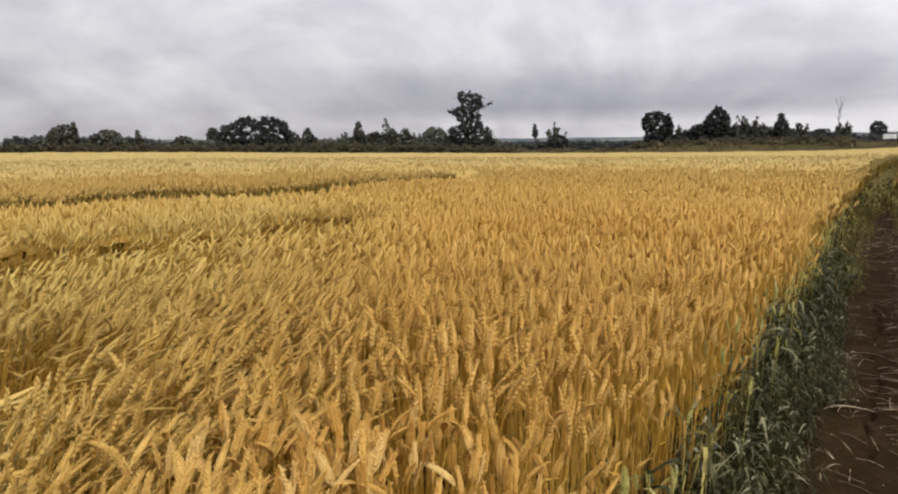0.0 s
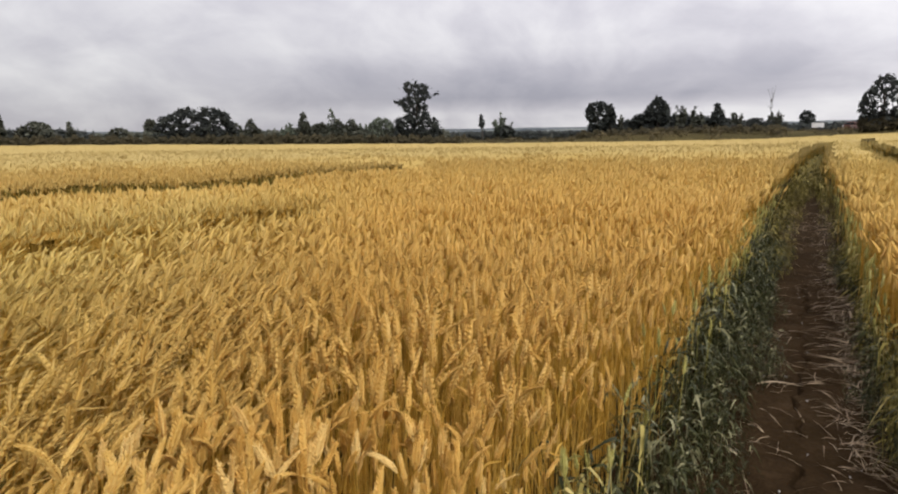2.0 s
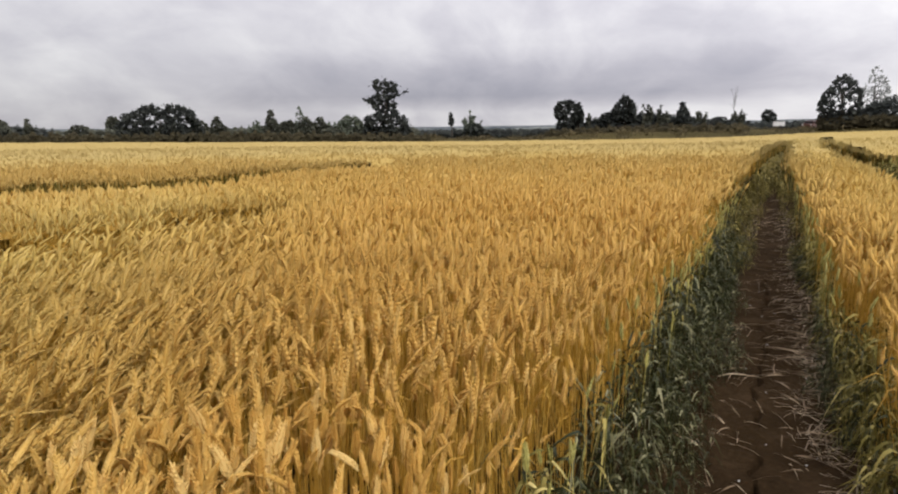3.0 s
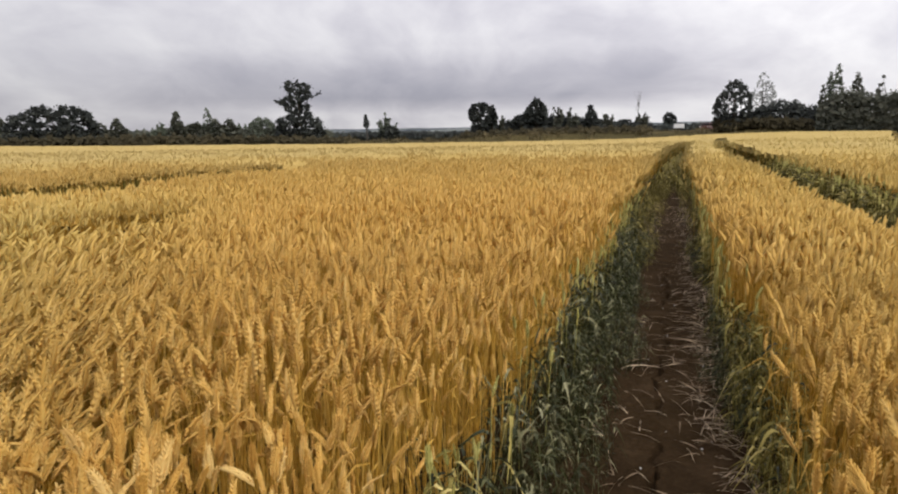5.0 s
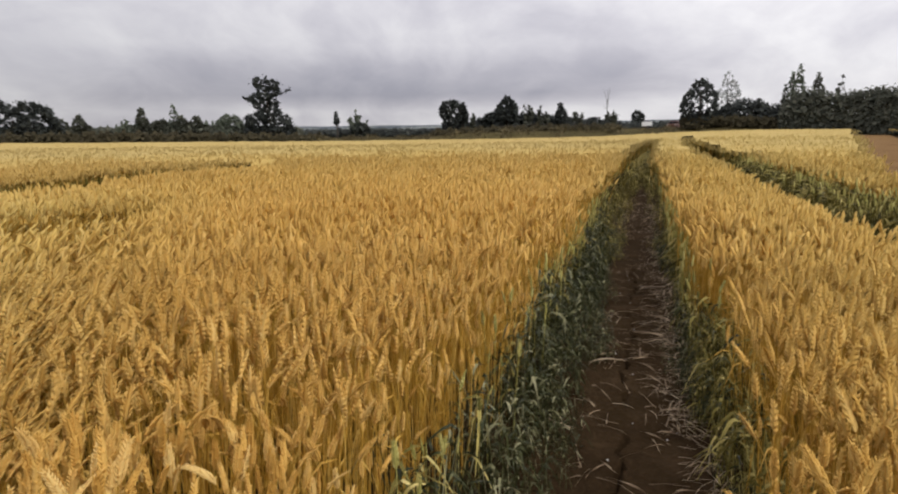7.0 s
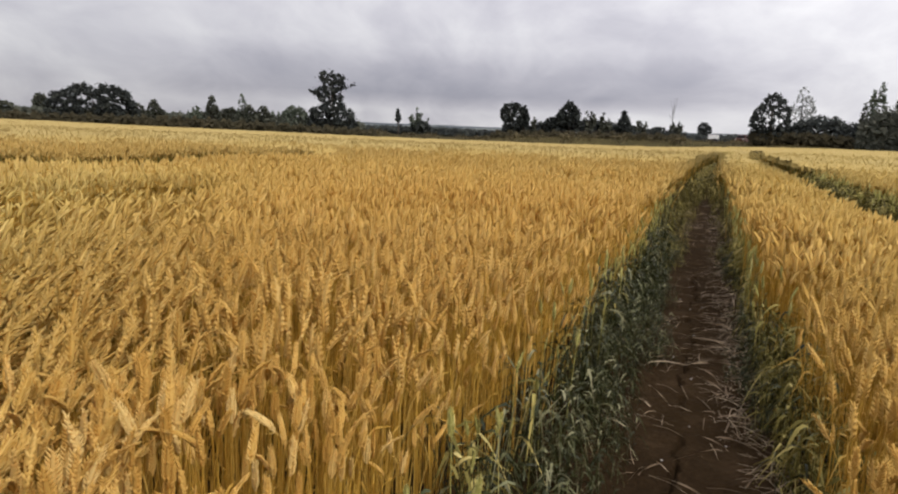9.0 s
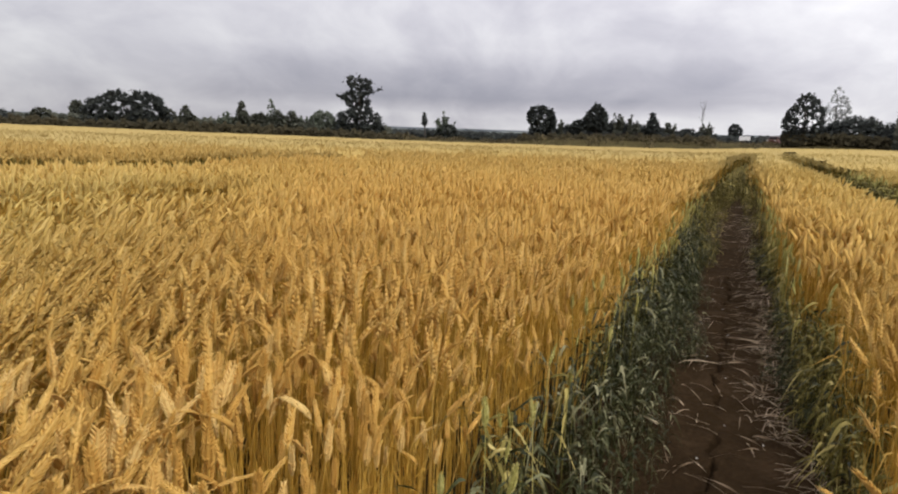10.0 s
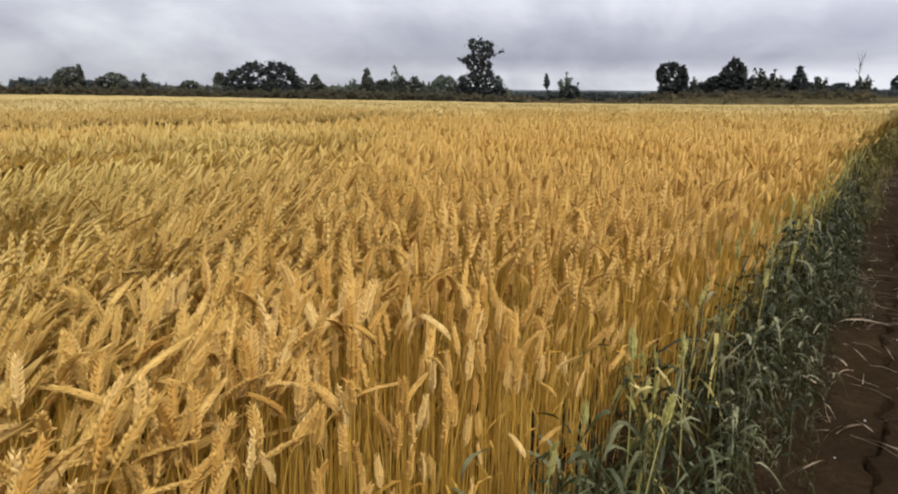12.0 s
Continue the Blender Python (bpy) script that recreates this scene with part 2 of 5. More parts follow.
# ---- plan ----
RNG = np.random.default_rng(7)
TH = radians(33.0)
CT, ST = math.cos(TH), math.sin(TH)
FALL_AZ = [-180, -60, -40, -33, -13, 0, 10, 20, 28, 31, 34, 41, 60, 180]
FALL = [0, 0, 0, 0.03, 0.4, 0.6, 0.72, 0.66, 0.6, 0.5, 0.25, 0.0, 0, 0]
BANK_AZ = [-180, -60, -35, -15, 0, 4, 7, 14, 18, 25, 31, 34, 36, 39, 42, 46, 60, 180]
BANK = [0, 0.6, 1.2, 1.4, 1.2, 1.05, 0.8, 0.8, 1.3, 1.6, 1.5, 1.05, 1.0, 1.5, 1.5, 1.0, 0.8, 0]
END_AZ = [-180, -60, -33, -13, 0, 20, 30, 41, 50, 60, 180]
END = [40, 140, 118, 92, 88, 85, 88, 95, 98, 90, 40]


def smooth(v, a, b):
    t = np.clip((v - a) / (b - a), 0, 1)
    return t * t * (3 - 2 * t)


def azimuth(x, y):
    return np.degrees(np.arctan2(x, y))


def field_end(az):
    return np.interp(az, END_AZ, END)


def ground(x, y):
    """Height of the ground: level near the camera, falling gently into a hollow to the north."""
    x, y = np.asarray(x, float), np.asarray(y, float)
    az, r = azimuth(x, y), np.hypot(x, y)
    end = field_end(az)
    return np.interp(az, BANK_AZ, BANK) * smooth(r, end + 1, end + 10) - np.interp(az, FALL_AZ, FALL) * smooth(r, 10.0, end)


def lateral(x, y):
    """Metres to the right of the wheel track's line."""
    return x * CT - y * ST


def along(x, y):
    return x * ST + y * CT


def wobble(s, seed):
    return 0.05 * np.sin(s * 1.7 + seed) + 0.03 * np.sin(s * 4.1 + 2 * seed) + 0.02 * np.sin(s * 9.3 + seed)


LINE_X = [-12, -7.1, -6.8, -6.1, -5.4, -4.3, -3.4, -2.2, -1.4, -0.1, 2]
LINE_Y = [7.5, 10.1, 11.0, 11.7, 12.2, 12.2, 13.0, 14.4, 16.3, 17.8, 19.5]
BAND_X = [-6, -3.9, -3.4, -3.0, -2.25, -1.9, -1.3, -0.8]
BAND_Y = [4.2, 5.5, 5.85, 6.2, 6.5, 7.35, 7.75, 8.0]


def left_line(x, y):
    """Metres past the far edge of the beaten-down line in the crop on the left."""
    return (y - np.interp(x, LINE_X, LINE_Y)) * 0.75 - 0.08 * np.sin(x * 6.1)


def lodged_band(x, y):
    """Metres past the far edge of the lodged band, nearer than that line."""
    return (y - np.interp(x, BAND_X, BAND_Y)) * 0.85 - 0.08 * np.sin(x * 7.1)


def bend(s):
    """The wheel tracks' turn to the right further off."""
    return 0.3 * np.clip((s - 14) / 17, 0, 3) ** 2


def east_edge(x, y):
    """Metres to the right of the crop's edge along the bare path."""
    b = radians(48.1)
    line = (x - 8.77) * math.cos(b) - (y - 7.13) * math.sin(b)
    return np.where(y > 7.13, line, np.minimum(line, x - 8.77))


def crop_height(x, y):
    """Height of the crop as a share of its full height: beaten down in places."""
    d, e = left_line(x, y), lodged_band(x, y)
    h = np.ones(len(x))
    h -= 0.52 * smooth(d, -3.0, -0.35) * (d < 0) * smooth(-x, -0.9, 0.0) * (0.80 + 0.25 * np.sin(x * 1.9 + 1.6)) * (y > 6)
    h -= 0.20 * smooth(e, -2.2, -0.9) * (e < 0) * smooth(x, -6.5, -4.5) * smooth(-x, 0.6, 1.2) * (0.8 + 0.3 * np.sin(x * 3.1)) * (y > 3)
    q = lateral(x, y)
    h -= 0.27 * smooth(q, -0.78, -0.50) * (q < 0.1) * smooth(-along(x, y), -7, -3.5)
    h -= 0.20 * smooth(q, -1.0, -0.62) * (q < 0.1) * smooth(-along(x, y), -2.6, -1.6)
    h -= 0.10 * smooth(-q, -0.75, -0.52) * (q > 0.1) * smooth(-along(x, y), -8, -4)
    h -= 0.16 * smooth(q, 1.3, 1.85) * (q < 2.2)
    return h


def crop_kind(x, y):
    """0 nothing, 1 ripe wheat, 2 green tillers beside the track, 3 lodged wheat, 4 stubble coloured dark for the shade
    in the beaten lines.
    """
    s = along(x, y)
    q = lateral(x, y) - bend(s) + 0.05 * np.sin(x * 57 + y * 91)
    kind = np.ones(len(x), int)
    thin, bare = 1 - smooth(s, 18, 46), 1 - smooth(s, 5, 20)
    kind[(q > 0.08 - (np.interp(s, [1.3, 1.8, 2.6, 3.7, 5.5, 8, 12, 16], [0.68, 0.70, 0.66, 0.60, 0.59, 0.55, 0.50, 0.44]) + 0.5 * wobble(s, 1)) * thin) & (q < 0.14 + (np.interp(s, [3, 6, 10, 16], [0.38, 0.38, 0.36, 0.30]) + 0.07 * smooth(-s, -8, -3) + wobble(s, 2)) * thin)] = 2
    kind[(q > 0.10 - (0.22 + wobble(s, 3)) * bare) & (q < 0.14 + (0.24 + 0.07 * smooth(-s, -7, -3) + wobble(s, 4)) * bare)] = 0
    wide = np.interp(s, [5, 9, 14, 25, 46], [0.98, 0.92, 0.66, 0.5, 0.05])
    kind[(q > 1.85 + wobble(s, 5)) & (q < 1.85 + wide + wobble(s, 6) + 0.3 * (s < 20) * np.abs(np.sin(x * 131 + y * 173)))] = 2
    kind[(q > 1.95) & (q < 1.85 + wide * 0.28)] = 0
    kind[(s > 47) & (kind != 1)] = 1
    d, e = left_line(x, y), lodged_band(x, y)
    kind[(d > -0.42) & (d < 0.14) & (x < -0.4) & (y > 6) & (np.sin(x * 2.3 + 0.9) + 0.6 * np.sin(x * 5.1) > -0.45)] = 4
    kind[(e > -0.42) & (e < 0.2) & (x > -6) & (x < -0.9) & (y > 3) & (np.sin(x * 7.3 + y * 4.1) + 0.6 * np.sin(x * 17 - y * 6) > -0.15)] = 4
    band = (e > -1.6) & (e < -0.2) & (x > -6.5) & (x < -0.9) & (y > 3)
    band |= np.hypot((x + 1.85) / 0.6, (y - 2.3) / 0.35) < 1
    kind[band & (kind == 1)] = 3
    edge = east_edge(x, y) - 0.15 * np.sin(s * 3)
    kind[(edge > 0) & (edge < 2.3 + 0.005 * np.clip(s, 0, None))] = 0
    kind[np.hypot(x, y) > field_end(azimuth(x, y))] = 0
    # the trodden spot at the crop's corner
    kind[np.hypot(x - 0.1, y) < 1.12 - 0.27 * smooth(-x, 0.25, 0.7) + 0.05 * np.sin(x * 17 + y * 5)] = 0
    kind[(kind == 1) & (x > 0.35) & (np.hypot(x - 0.1, y) < 1.12 + 0.18 * smooth(x, 0.35, 0.6))] = 0
    return kind


def mesh_of(name, verts, tris, slots=None, materials=()):
    """A mesh from arrays of corners and triangles."""
    me = bpy.data.meshes.new(name)
    verts, tris = np.asarray(verts, np.float32), np.asarray(tris, np.int32)
    me.vertices.add(len(verts))
    me.vertices.foreach_set("co", verts.ravel())
    me.loops.add(tris.size)
    me.loops.foreach_set("vertex_index", tris.ravel())
    me.polygons.add(len(tris))
    me.polygons.foreach_set("loop_start", np.arange(0, tris.size, 3, dtype=np.int32))
    if slots is not None:
        me.polygons.foreach_set("material_index", np.asarray(slots, np.int32))
    for m in materials:
        me.materials.append(m)
    me.update(calc_edges=True)
    return me


def join(pieces):
    """One (corners, triangles) out of several."""
    vs, ts, n = [], [], 0
    for v, t in pieces:
        vs.append(np.asarray(v, float))
        ts.append(np.asarray(t, int) + n)
        n += len(v)
    return np.concatenate(vs), np.concatenate(ts)


def part(name, data, material, parent, label="", kind=""):
    """One mesh object under a thing or a part; data is a bmesh, a mesh or (corners, triangles)."""
    if isinstance(data, tuple):
        me = mesh_of(name, *data)
    elif isinstance(data, bmesh.types.BMesh):
        me = bpy.data.meshes.new(name)
        data.to_mesh(me)
        data.free()
    else:
        me = data
    if material is not None and not len(me.materials):
        me.materials.append(material)
    ob = new(name, me)
    ob.parent = parent
    return tagged(ob, label, kind=kind)


# ---- ground ----
def polar_sheet(radii, azs, lift=0.0, height=ground):
    rr, aa = np.meshgrid(radii, np.radians(azs), indexing="ij")
    x, y = rr * np.sin(aa), rr * np.cos(aa)
    v = np.stack([x, y, height(x, y) + lift], -1).reshape(-1, 3)
    n, m = len(radii), len(azs)
    i, j = np.meshgrid(np.arange(n - 1), np.arange(m - 1), indexing="ij")
    a = (i * m + j).ravel()
    return v, np.concatenate([np.stack([a, a + 1, a + m], -1), np.stack([a + 1, a + m + 1, a + m], -1)])


def far_ground(x, y):
    r = np.hypot(x, y)
    return ground(x, y) - 0.1 * smooth(r, 120, 400) - 0.2 * smooth(-r, -70, -40)


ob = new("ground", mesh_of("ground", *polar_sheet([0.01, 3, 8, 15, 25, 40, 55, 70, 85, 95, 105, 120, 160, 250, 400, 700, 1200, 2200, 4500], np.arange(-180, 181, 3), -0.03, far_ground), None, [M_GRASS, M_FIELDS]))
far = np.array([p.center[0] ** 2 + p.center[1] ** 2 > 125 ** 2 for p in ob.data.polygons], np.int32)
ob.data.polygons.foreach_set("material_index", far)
tagged(ob, "rough dry grass and open farmland reaching the horizon", "ground", kind="structure")
fine_az = np.arange(-180, 181, 3)
v, t = polar_sheet(np.concatenate([[0.0001, 0.002, 0.005], np.geomspace(0.01, 1, 60)]), fine_az, 0.0)
k = field_end(azimuth(v[:, 0], v[:, 1]))
v[:, :2] *= k[:, None]
v[:, 2] = ground(v[:, 0], v[:, 1]) - 0.005 - 0.1 * (1 - smooth(np.abs(lateral(v[:, 0], v[:, 1]) - 0.08), 0.4, 0.8)) * (np.hypot(v[:, 0], v[:, 1]) < 12)
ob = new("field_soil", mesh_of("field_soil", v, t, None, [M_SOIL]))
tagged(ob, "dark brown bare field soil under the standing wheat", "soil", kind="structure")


def hills():
    azs = np.arange(-60, 75, 0.5)
    for name, dist, base, high, seed in (("hill_near", 1300, -3, 10.5, 1.0), ("hill_far", 2600, -6, 29, 4.0)):
        a = np.radians(azs)
        top = high * (0.75 + 0.25 * np.sin(azs * 0.11 + seed) + 0.06 * np.sin(azs * 0.6 + seed) + 0.03 * np.sin(azs * 1.9))
        rows = []
        for k in range(6):
            f = k / 5
            d = dist * (1 + 0.35 * f)
            rows.append(np.stack([d * np.sin(a), d * np.cos(a), base + (top - base) * math.sin(f * math.pi / 2)], -1))
        v = np.concatenate(rows)
        m = len(azs)
        i, j = np.meshgrid(np.arange(5), np.arange(m - 1), indexing="ij")
        q = (i * m + j).ravel()
        t = np.concatenate([np.stack([q, q + 1, q + m], -1), np.stack([q + 1, q + m + 1, q + m], -1)])
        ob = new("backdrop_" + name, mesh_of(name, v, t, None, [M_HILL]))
        tagged(ob, "far blue-green hills with patchwork fields, haze put into their colour", "hills", kind="structure")


hills()


# ---- wheat ----
def tube(points, radii, sides=3):
    """A tube of few sides along points."""
    vs, ts = [], []
    for p, r in zip(points, radii):
        for k in range(sides):
            a = 2 * math.pi * k / sides
            vs.append((p[0] + r * math.cos(a), p[1] + r * math.sin(a), p[2]))
    for i in range(len(points) - 1):
        for k in range(sides):
            a, b = i * sides + k, i * sides + (k + 1) % sides
            ts += [(a, b, a + sides), (b, b + sides, a + sides)]
    return np.array(vs), np.array(ts)


def spikelet(centre, out, length, width):
    """One grain husk: a pointed, slightly flattened spindle that opens outwards."""
    c, o = np.array(centre), np.array(out, float)
    up = np.array([o[0] * 0.56, o[1] * 0.56, 1.0])
    up /= np.linalg.norm(up)
    side = np.array([-o[1], o[0], 0.0])
    vs = [c - up * length * 0.5, c + up * length * 0.6]
    for u, w in ((side, 1), (o, 0.8), (-side, 1), (-o, 0.8)):
        vs.append(c + u * width * w)
    ts = []
    for k in range(4):
        a, b = 2 + k, 2 + (k + 1) % 4
        ts += [(0, b, a), (1, a, b)]
    return np.array(vs), np.array(ts)


def ear_width(f):
    """Fullness of an ear along its length: widest in the lower third, tapering to the tip."""
    return 0.80 + 0.28 * min(1.0, f / 0.28) - 0.55 * max(0.0, (f - 0.28) / 0.72) ** 1.4


def fine_ear(seed):
    """An awnless ear about 90 mm long: plump husks in two facing rows, closed in front and behind."""
    r = np.random.default_rng(seed)
    pieces = []
    n = 10
    for k in range(n):
        full = ear_width((k + 0.5) / n)
        for sgn in (-1, 1):
            z = 0.008 + (k + (0.5 if sgn > 0 else 0)) * 0.0081
            pieces.append(spikelet((sgn * 0.0068 * full, r.normal(0, 0.0008), z), (sgn, r.normal(0, 0.2), 0), 0.0215 + r.normal(0, 0.0018), 0.0050 * full))
        if k % 2:
            pieces.append(spikelet((r.normal(0, 0.001), 0.0040 * full * (-1) ** (k // 2), 0.011 + k * 0.0081), (0, (-1) ** (k // 2), 0), 0.0195, 0.0052 * full))
    pieces.append(spikelet((0, 0, 0.091), (0.3, 0, 0), 0.016, 0.0042))
    pieces.append(tube([(0, 0, 0), (0, 0, 0.045), (0, 0, 0.085)], [0.004, 0.0078, 0.003], 4))
    v, t = join(pieces)
    return v * (1.12, 1.2, 1.1), t


def middle_ear(seed):
    """An ear some metres off: fewer, larger husks in two rows on a core."""
    r = np.random.default_rng(seed)
    pieces = [tube([(0, 0, 0), (0, 0, 0.045), (0, 0, 0.094)], [0.0045, 0.0088, 0.0022], 3)]
    n = 5
    for k in range(n):
        full = ear_width((k + 0.5) / n)
        for sgn in (-1, 1):
            v, t = spikelet((sgn * 0.0064 * full, r.normal(0, 0.001), 0.010 + (k + (0.5 if sgn > 0 else 0)) * 0.016), (sgn, 0, 0), 0.030, 0.0064 * full)
            # three sides are enough
            pieces.append((v[[0, 1, 2, 3, 4]], np.array([(0, 3, 2), (0, 4, 3), (0, 2, 4), (1, 2, 3), (1, 3, 4), (1, 4, 2)])))
    v, t = join(pieces)
    return v * (1.1, 1.15, 1.08), t


def plain_ear(rings, sides, fat=0.0112):
    """An ear further off: a spindle with stepped rings."""
    pts, rad = [], []
    for k in range(rings):
        f = k / (rings - 1)
        pts.append((0.0028 * (-1) ** k, 0, 0.105 * f))
        rad.append(0.0025 + fat * ear_width(f) * (1.1 if k % 2 else 0.82))
    rad[-1] = 0.002
    return tube(pts, rad, sides)


def blade(length, width, droop, rise, segs=4, twist=0.3):
    """A leaf: a folded ribbon that leaves the stem, rises and droops."""
    vs, ts = [], []
    for k in range(segs + 1):
        f = k / segs
        w = width * (1 - f ** 2.2) * (0.55 + 0.45 * min(1, f * 4)) + 0.0004
        x, z = length * f * (0.55 + 0.45 * f), rise * length * f - droop * length * f * f
        tw = twist * f
        vs += [(x, -w * math.cos(tw), z - w * math.sin(tw)), (x, w * math.cos(tw), z + w * math.sin(tw))]
    for k in range(segs):
        a = 2 * k
        ts += [(a, a + 2, a + 1), (a + 1, a + 2, a + 3)]
    return np.array(vs), np.array(ts)


def shifted(piece, z, turn=0.0, tilt=0.0):
    v, t = piece
    c, s = math.cos(turn), math.sin(turn)
    ct, st = math.cos(tilt), math.sin(tilt)
    w = np.stack([v[:, 0] * ct + v[:, 2] * st, v[:, 1], -v[:, 0] * st + v[:, 2] * ct], -1)
    w = np.stack([w[:, 0] * c - w[:, 1] * s, w[:, 0] * s + w[:, 1] * c, w[:, 2] + z], -1)
    return w, t


STEM_H = 0.70


def nodding(piece, amount, base=STEM_H):
    """Bends what is above base over towards +x."""
    v, t = piece[0].copy(), piece[1]
    over = np.clip(v[:, 2] - base + 0.06, 0, None)
    ang = amount * np.clip(over / 0.14, 0, 1.2)
    v[:, 0] += over * np.sin(ang * 0.75)
    v[:, 2] -= over * (1 - np.cos(ang * 0.75))
    return v, t


def plant_kit(level, seed):
    """The ear, the stem and the leaves of a wheat plant, at one of five levels of detail."""
    r = np.random.default_rng(seed)
    nod = (0.0, 0.10, 0.22, 0.04, 0.35, 0.75)[seed % 10 % 6]
    if level == 0:
        ear = fine_ear(seed)
        stem = tube([(0, 0, 0), (0, 0, 0.40), (0, 0, 0.62), (0, 0, 0.67), (0, 0, STEM_H + 0.005)], [0.0025, 0.0022, 0.0018, 0.0016, 0.0015], 4)
        leaf = shifted(blade(r.uniform(0.10, 0.18), 0.0036, r.uniform(0.9, 1.7), r.uniform(0.2, 0.8), 5, r.uniform(-2.5, 2.5)), r.uniform(0.34, 0.56), r.uniform(0, 6.3))
    elif level == 1:
        ear, stem = middle_ear(seed), tube([(0, 0, 0.15), (0, 0, 0.63), (0, 0, STEM_H + 0.005)], [0.0026, 0.0022, 0.0018], 3)
        leaf = shifted(blade(r.uniform(0.10, 0.18), 0.004, r.uniform(0.9, 1.7), r.uniform(0.2, 0.8), 2, r.uniform(-2, 2)), 0.52, r.uniform(0, 6.3))
    elif level == 2:
        ear, stem = plain_ear(5, 3), tube([(0, 0, 0.3), (0, 0, STEM_H + 0.005)], [0.003, 0.0022], 3)
        leaf = shifted(blade(0.15, 0.005, 1.1, 0.6, 2, 0.8), 0.52, r.uniform(0, 6.3))
    elif level == 3:
        ear, stem, leaf = plain_ear(3, 3, 0.012), tube([(0, 0, 0.42), (0, 0, STEM_H + 0.005)], [0.004, 0.003], 2), None
    else:
        ear = tube([(0, 0, -0.03), (0, 0, 0.10)], [0.013, 0.005], 3)
        stem = leaf = None
    ear = nodding(shifted(ear, STEM_H, r.uniform(0, 3.1)), nod)
    if stem is not None:
        stem = nodding(stem, nod)
    return ear, stem, leaf


def spread(piece, x, y, z0, turn, lean, lean_to, size, thick=1.0):
    """Copies of piece at many places, as one (corners, triangles): turned, bent over by lean (radians at the tip) and scaled."""
    v, t = piece
    n = len(x)
    c, s = np.cos(turn)[:, None], np.sin(turn)[:, None]
    vx, vy, vz = v[:, 0][None] * thick, v[:, 1][None] * thick, v[:, 2][None]
    size = np.asarray(size)[:, None]
    px, py, pz = (vx * c - vy * s) * size, (vx * s + vy * c) * size, vz * size
    f = np.clip(pz / 0.8, 0, 1.3)
    ang = lean[:, None] * f
    off = pz * np.sin(ang * 0.8)
    pz = pz * np.cos(ang * 0.8)
    px = px + off * np.cos(lean_to)[:, None] + x[:, None]
    py = py + off * np.sin(lean_to)[:, None] + y[:, None]
    pz = pz + z0[:, None]
    out = np.stack([px, py, pz], -1).reshape(-1, 3)
    tris = (t[None] + (np.arange(n) * len(v))[:, None, None]).reshape(-1, 3)
    return out, tris


def scatter(r0, r1, az0, az1, density):
    """Random places between two radii and two azimuths, so many to the square metre."""
    area = math.pi * (r1 * r1 - r0 * r0) * (az1 - az0) / 360
    n = int(area * density)
    r = np.sqrt(RNG.uniform(r0 * r0, r1 * r1, n))
    a = np.radians(RNG.uniform(az0, az1, n))
    return r * np.sin(a), r * np.cos(a)


def wave(x, y):
    """Slow unevenness of the crop's height."""
    return 0.03 * np.sin(x * 1.3 + 0.7 * y) + 0.025 * np.sin(2.1 * y - 0.6 * x + 1) + 0.015 * np.sin(4.3 * x + 3.1 * y)


wheat = tagged(new("wheat_field"), "dense field of ripe golden wheat with nodding ears", "wheat", kind="stuff")
green = tagged(new("green_tillers"), "unripe blue-green wheat tillers along the bare wheel track", "wheat", kind="stuff")
NEAR_BOX = (-0.75, 0.75, 0.8, 1.8)
VARIANTS = 6
TUFTS, TILLERS = [], []
# level of detail, from and to in metres, first and last azimuth, plants to the square metre, thickness
BANDS = (
    (0, 0.5, 1.9, -39, 59, 480, 1.0), (1, 1.9, 4.2, -39, 59, 440, 1.0), (2, 4.2, 8.5, -39, 59, 340, 1.0), (3, 8.5, 18.0, -39, 59, 160, 1.28),
    (4, 18.0, 42.0, -39, 59, 40, 1.7), (4, 42.0, 120.0, -39, 59, 2.4, 2.4), (3, 0.9, 6.0, 59, 321, 60, 2.0), (4, 6.0, 12.0, 59, 321, 20, 2.3), (4, 12.0, 22.0, 59, 321, 8, 2.8),
)


def leaning(x, y):
    return smooth(-x, 0.0, 0.95) * smooth(-y, -8.5, -2.5)


def lean_of(x, y, n):
    """How far and which way the plants lean: lightly to the right, more on the left, heavily in the lodged parts."""
    more = leaning(x, y)
    lean = np.abs(RNG.normal(0.08 + 0.30 * more, 0.15 + 0.11 * more, n))
    to = RNG.normal(0.05, 1.6 - 1.0 * more, n)
    return lean, to


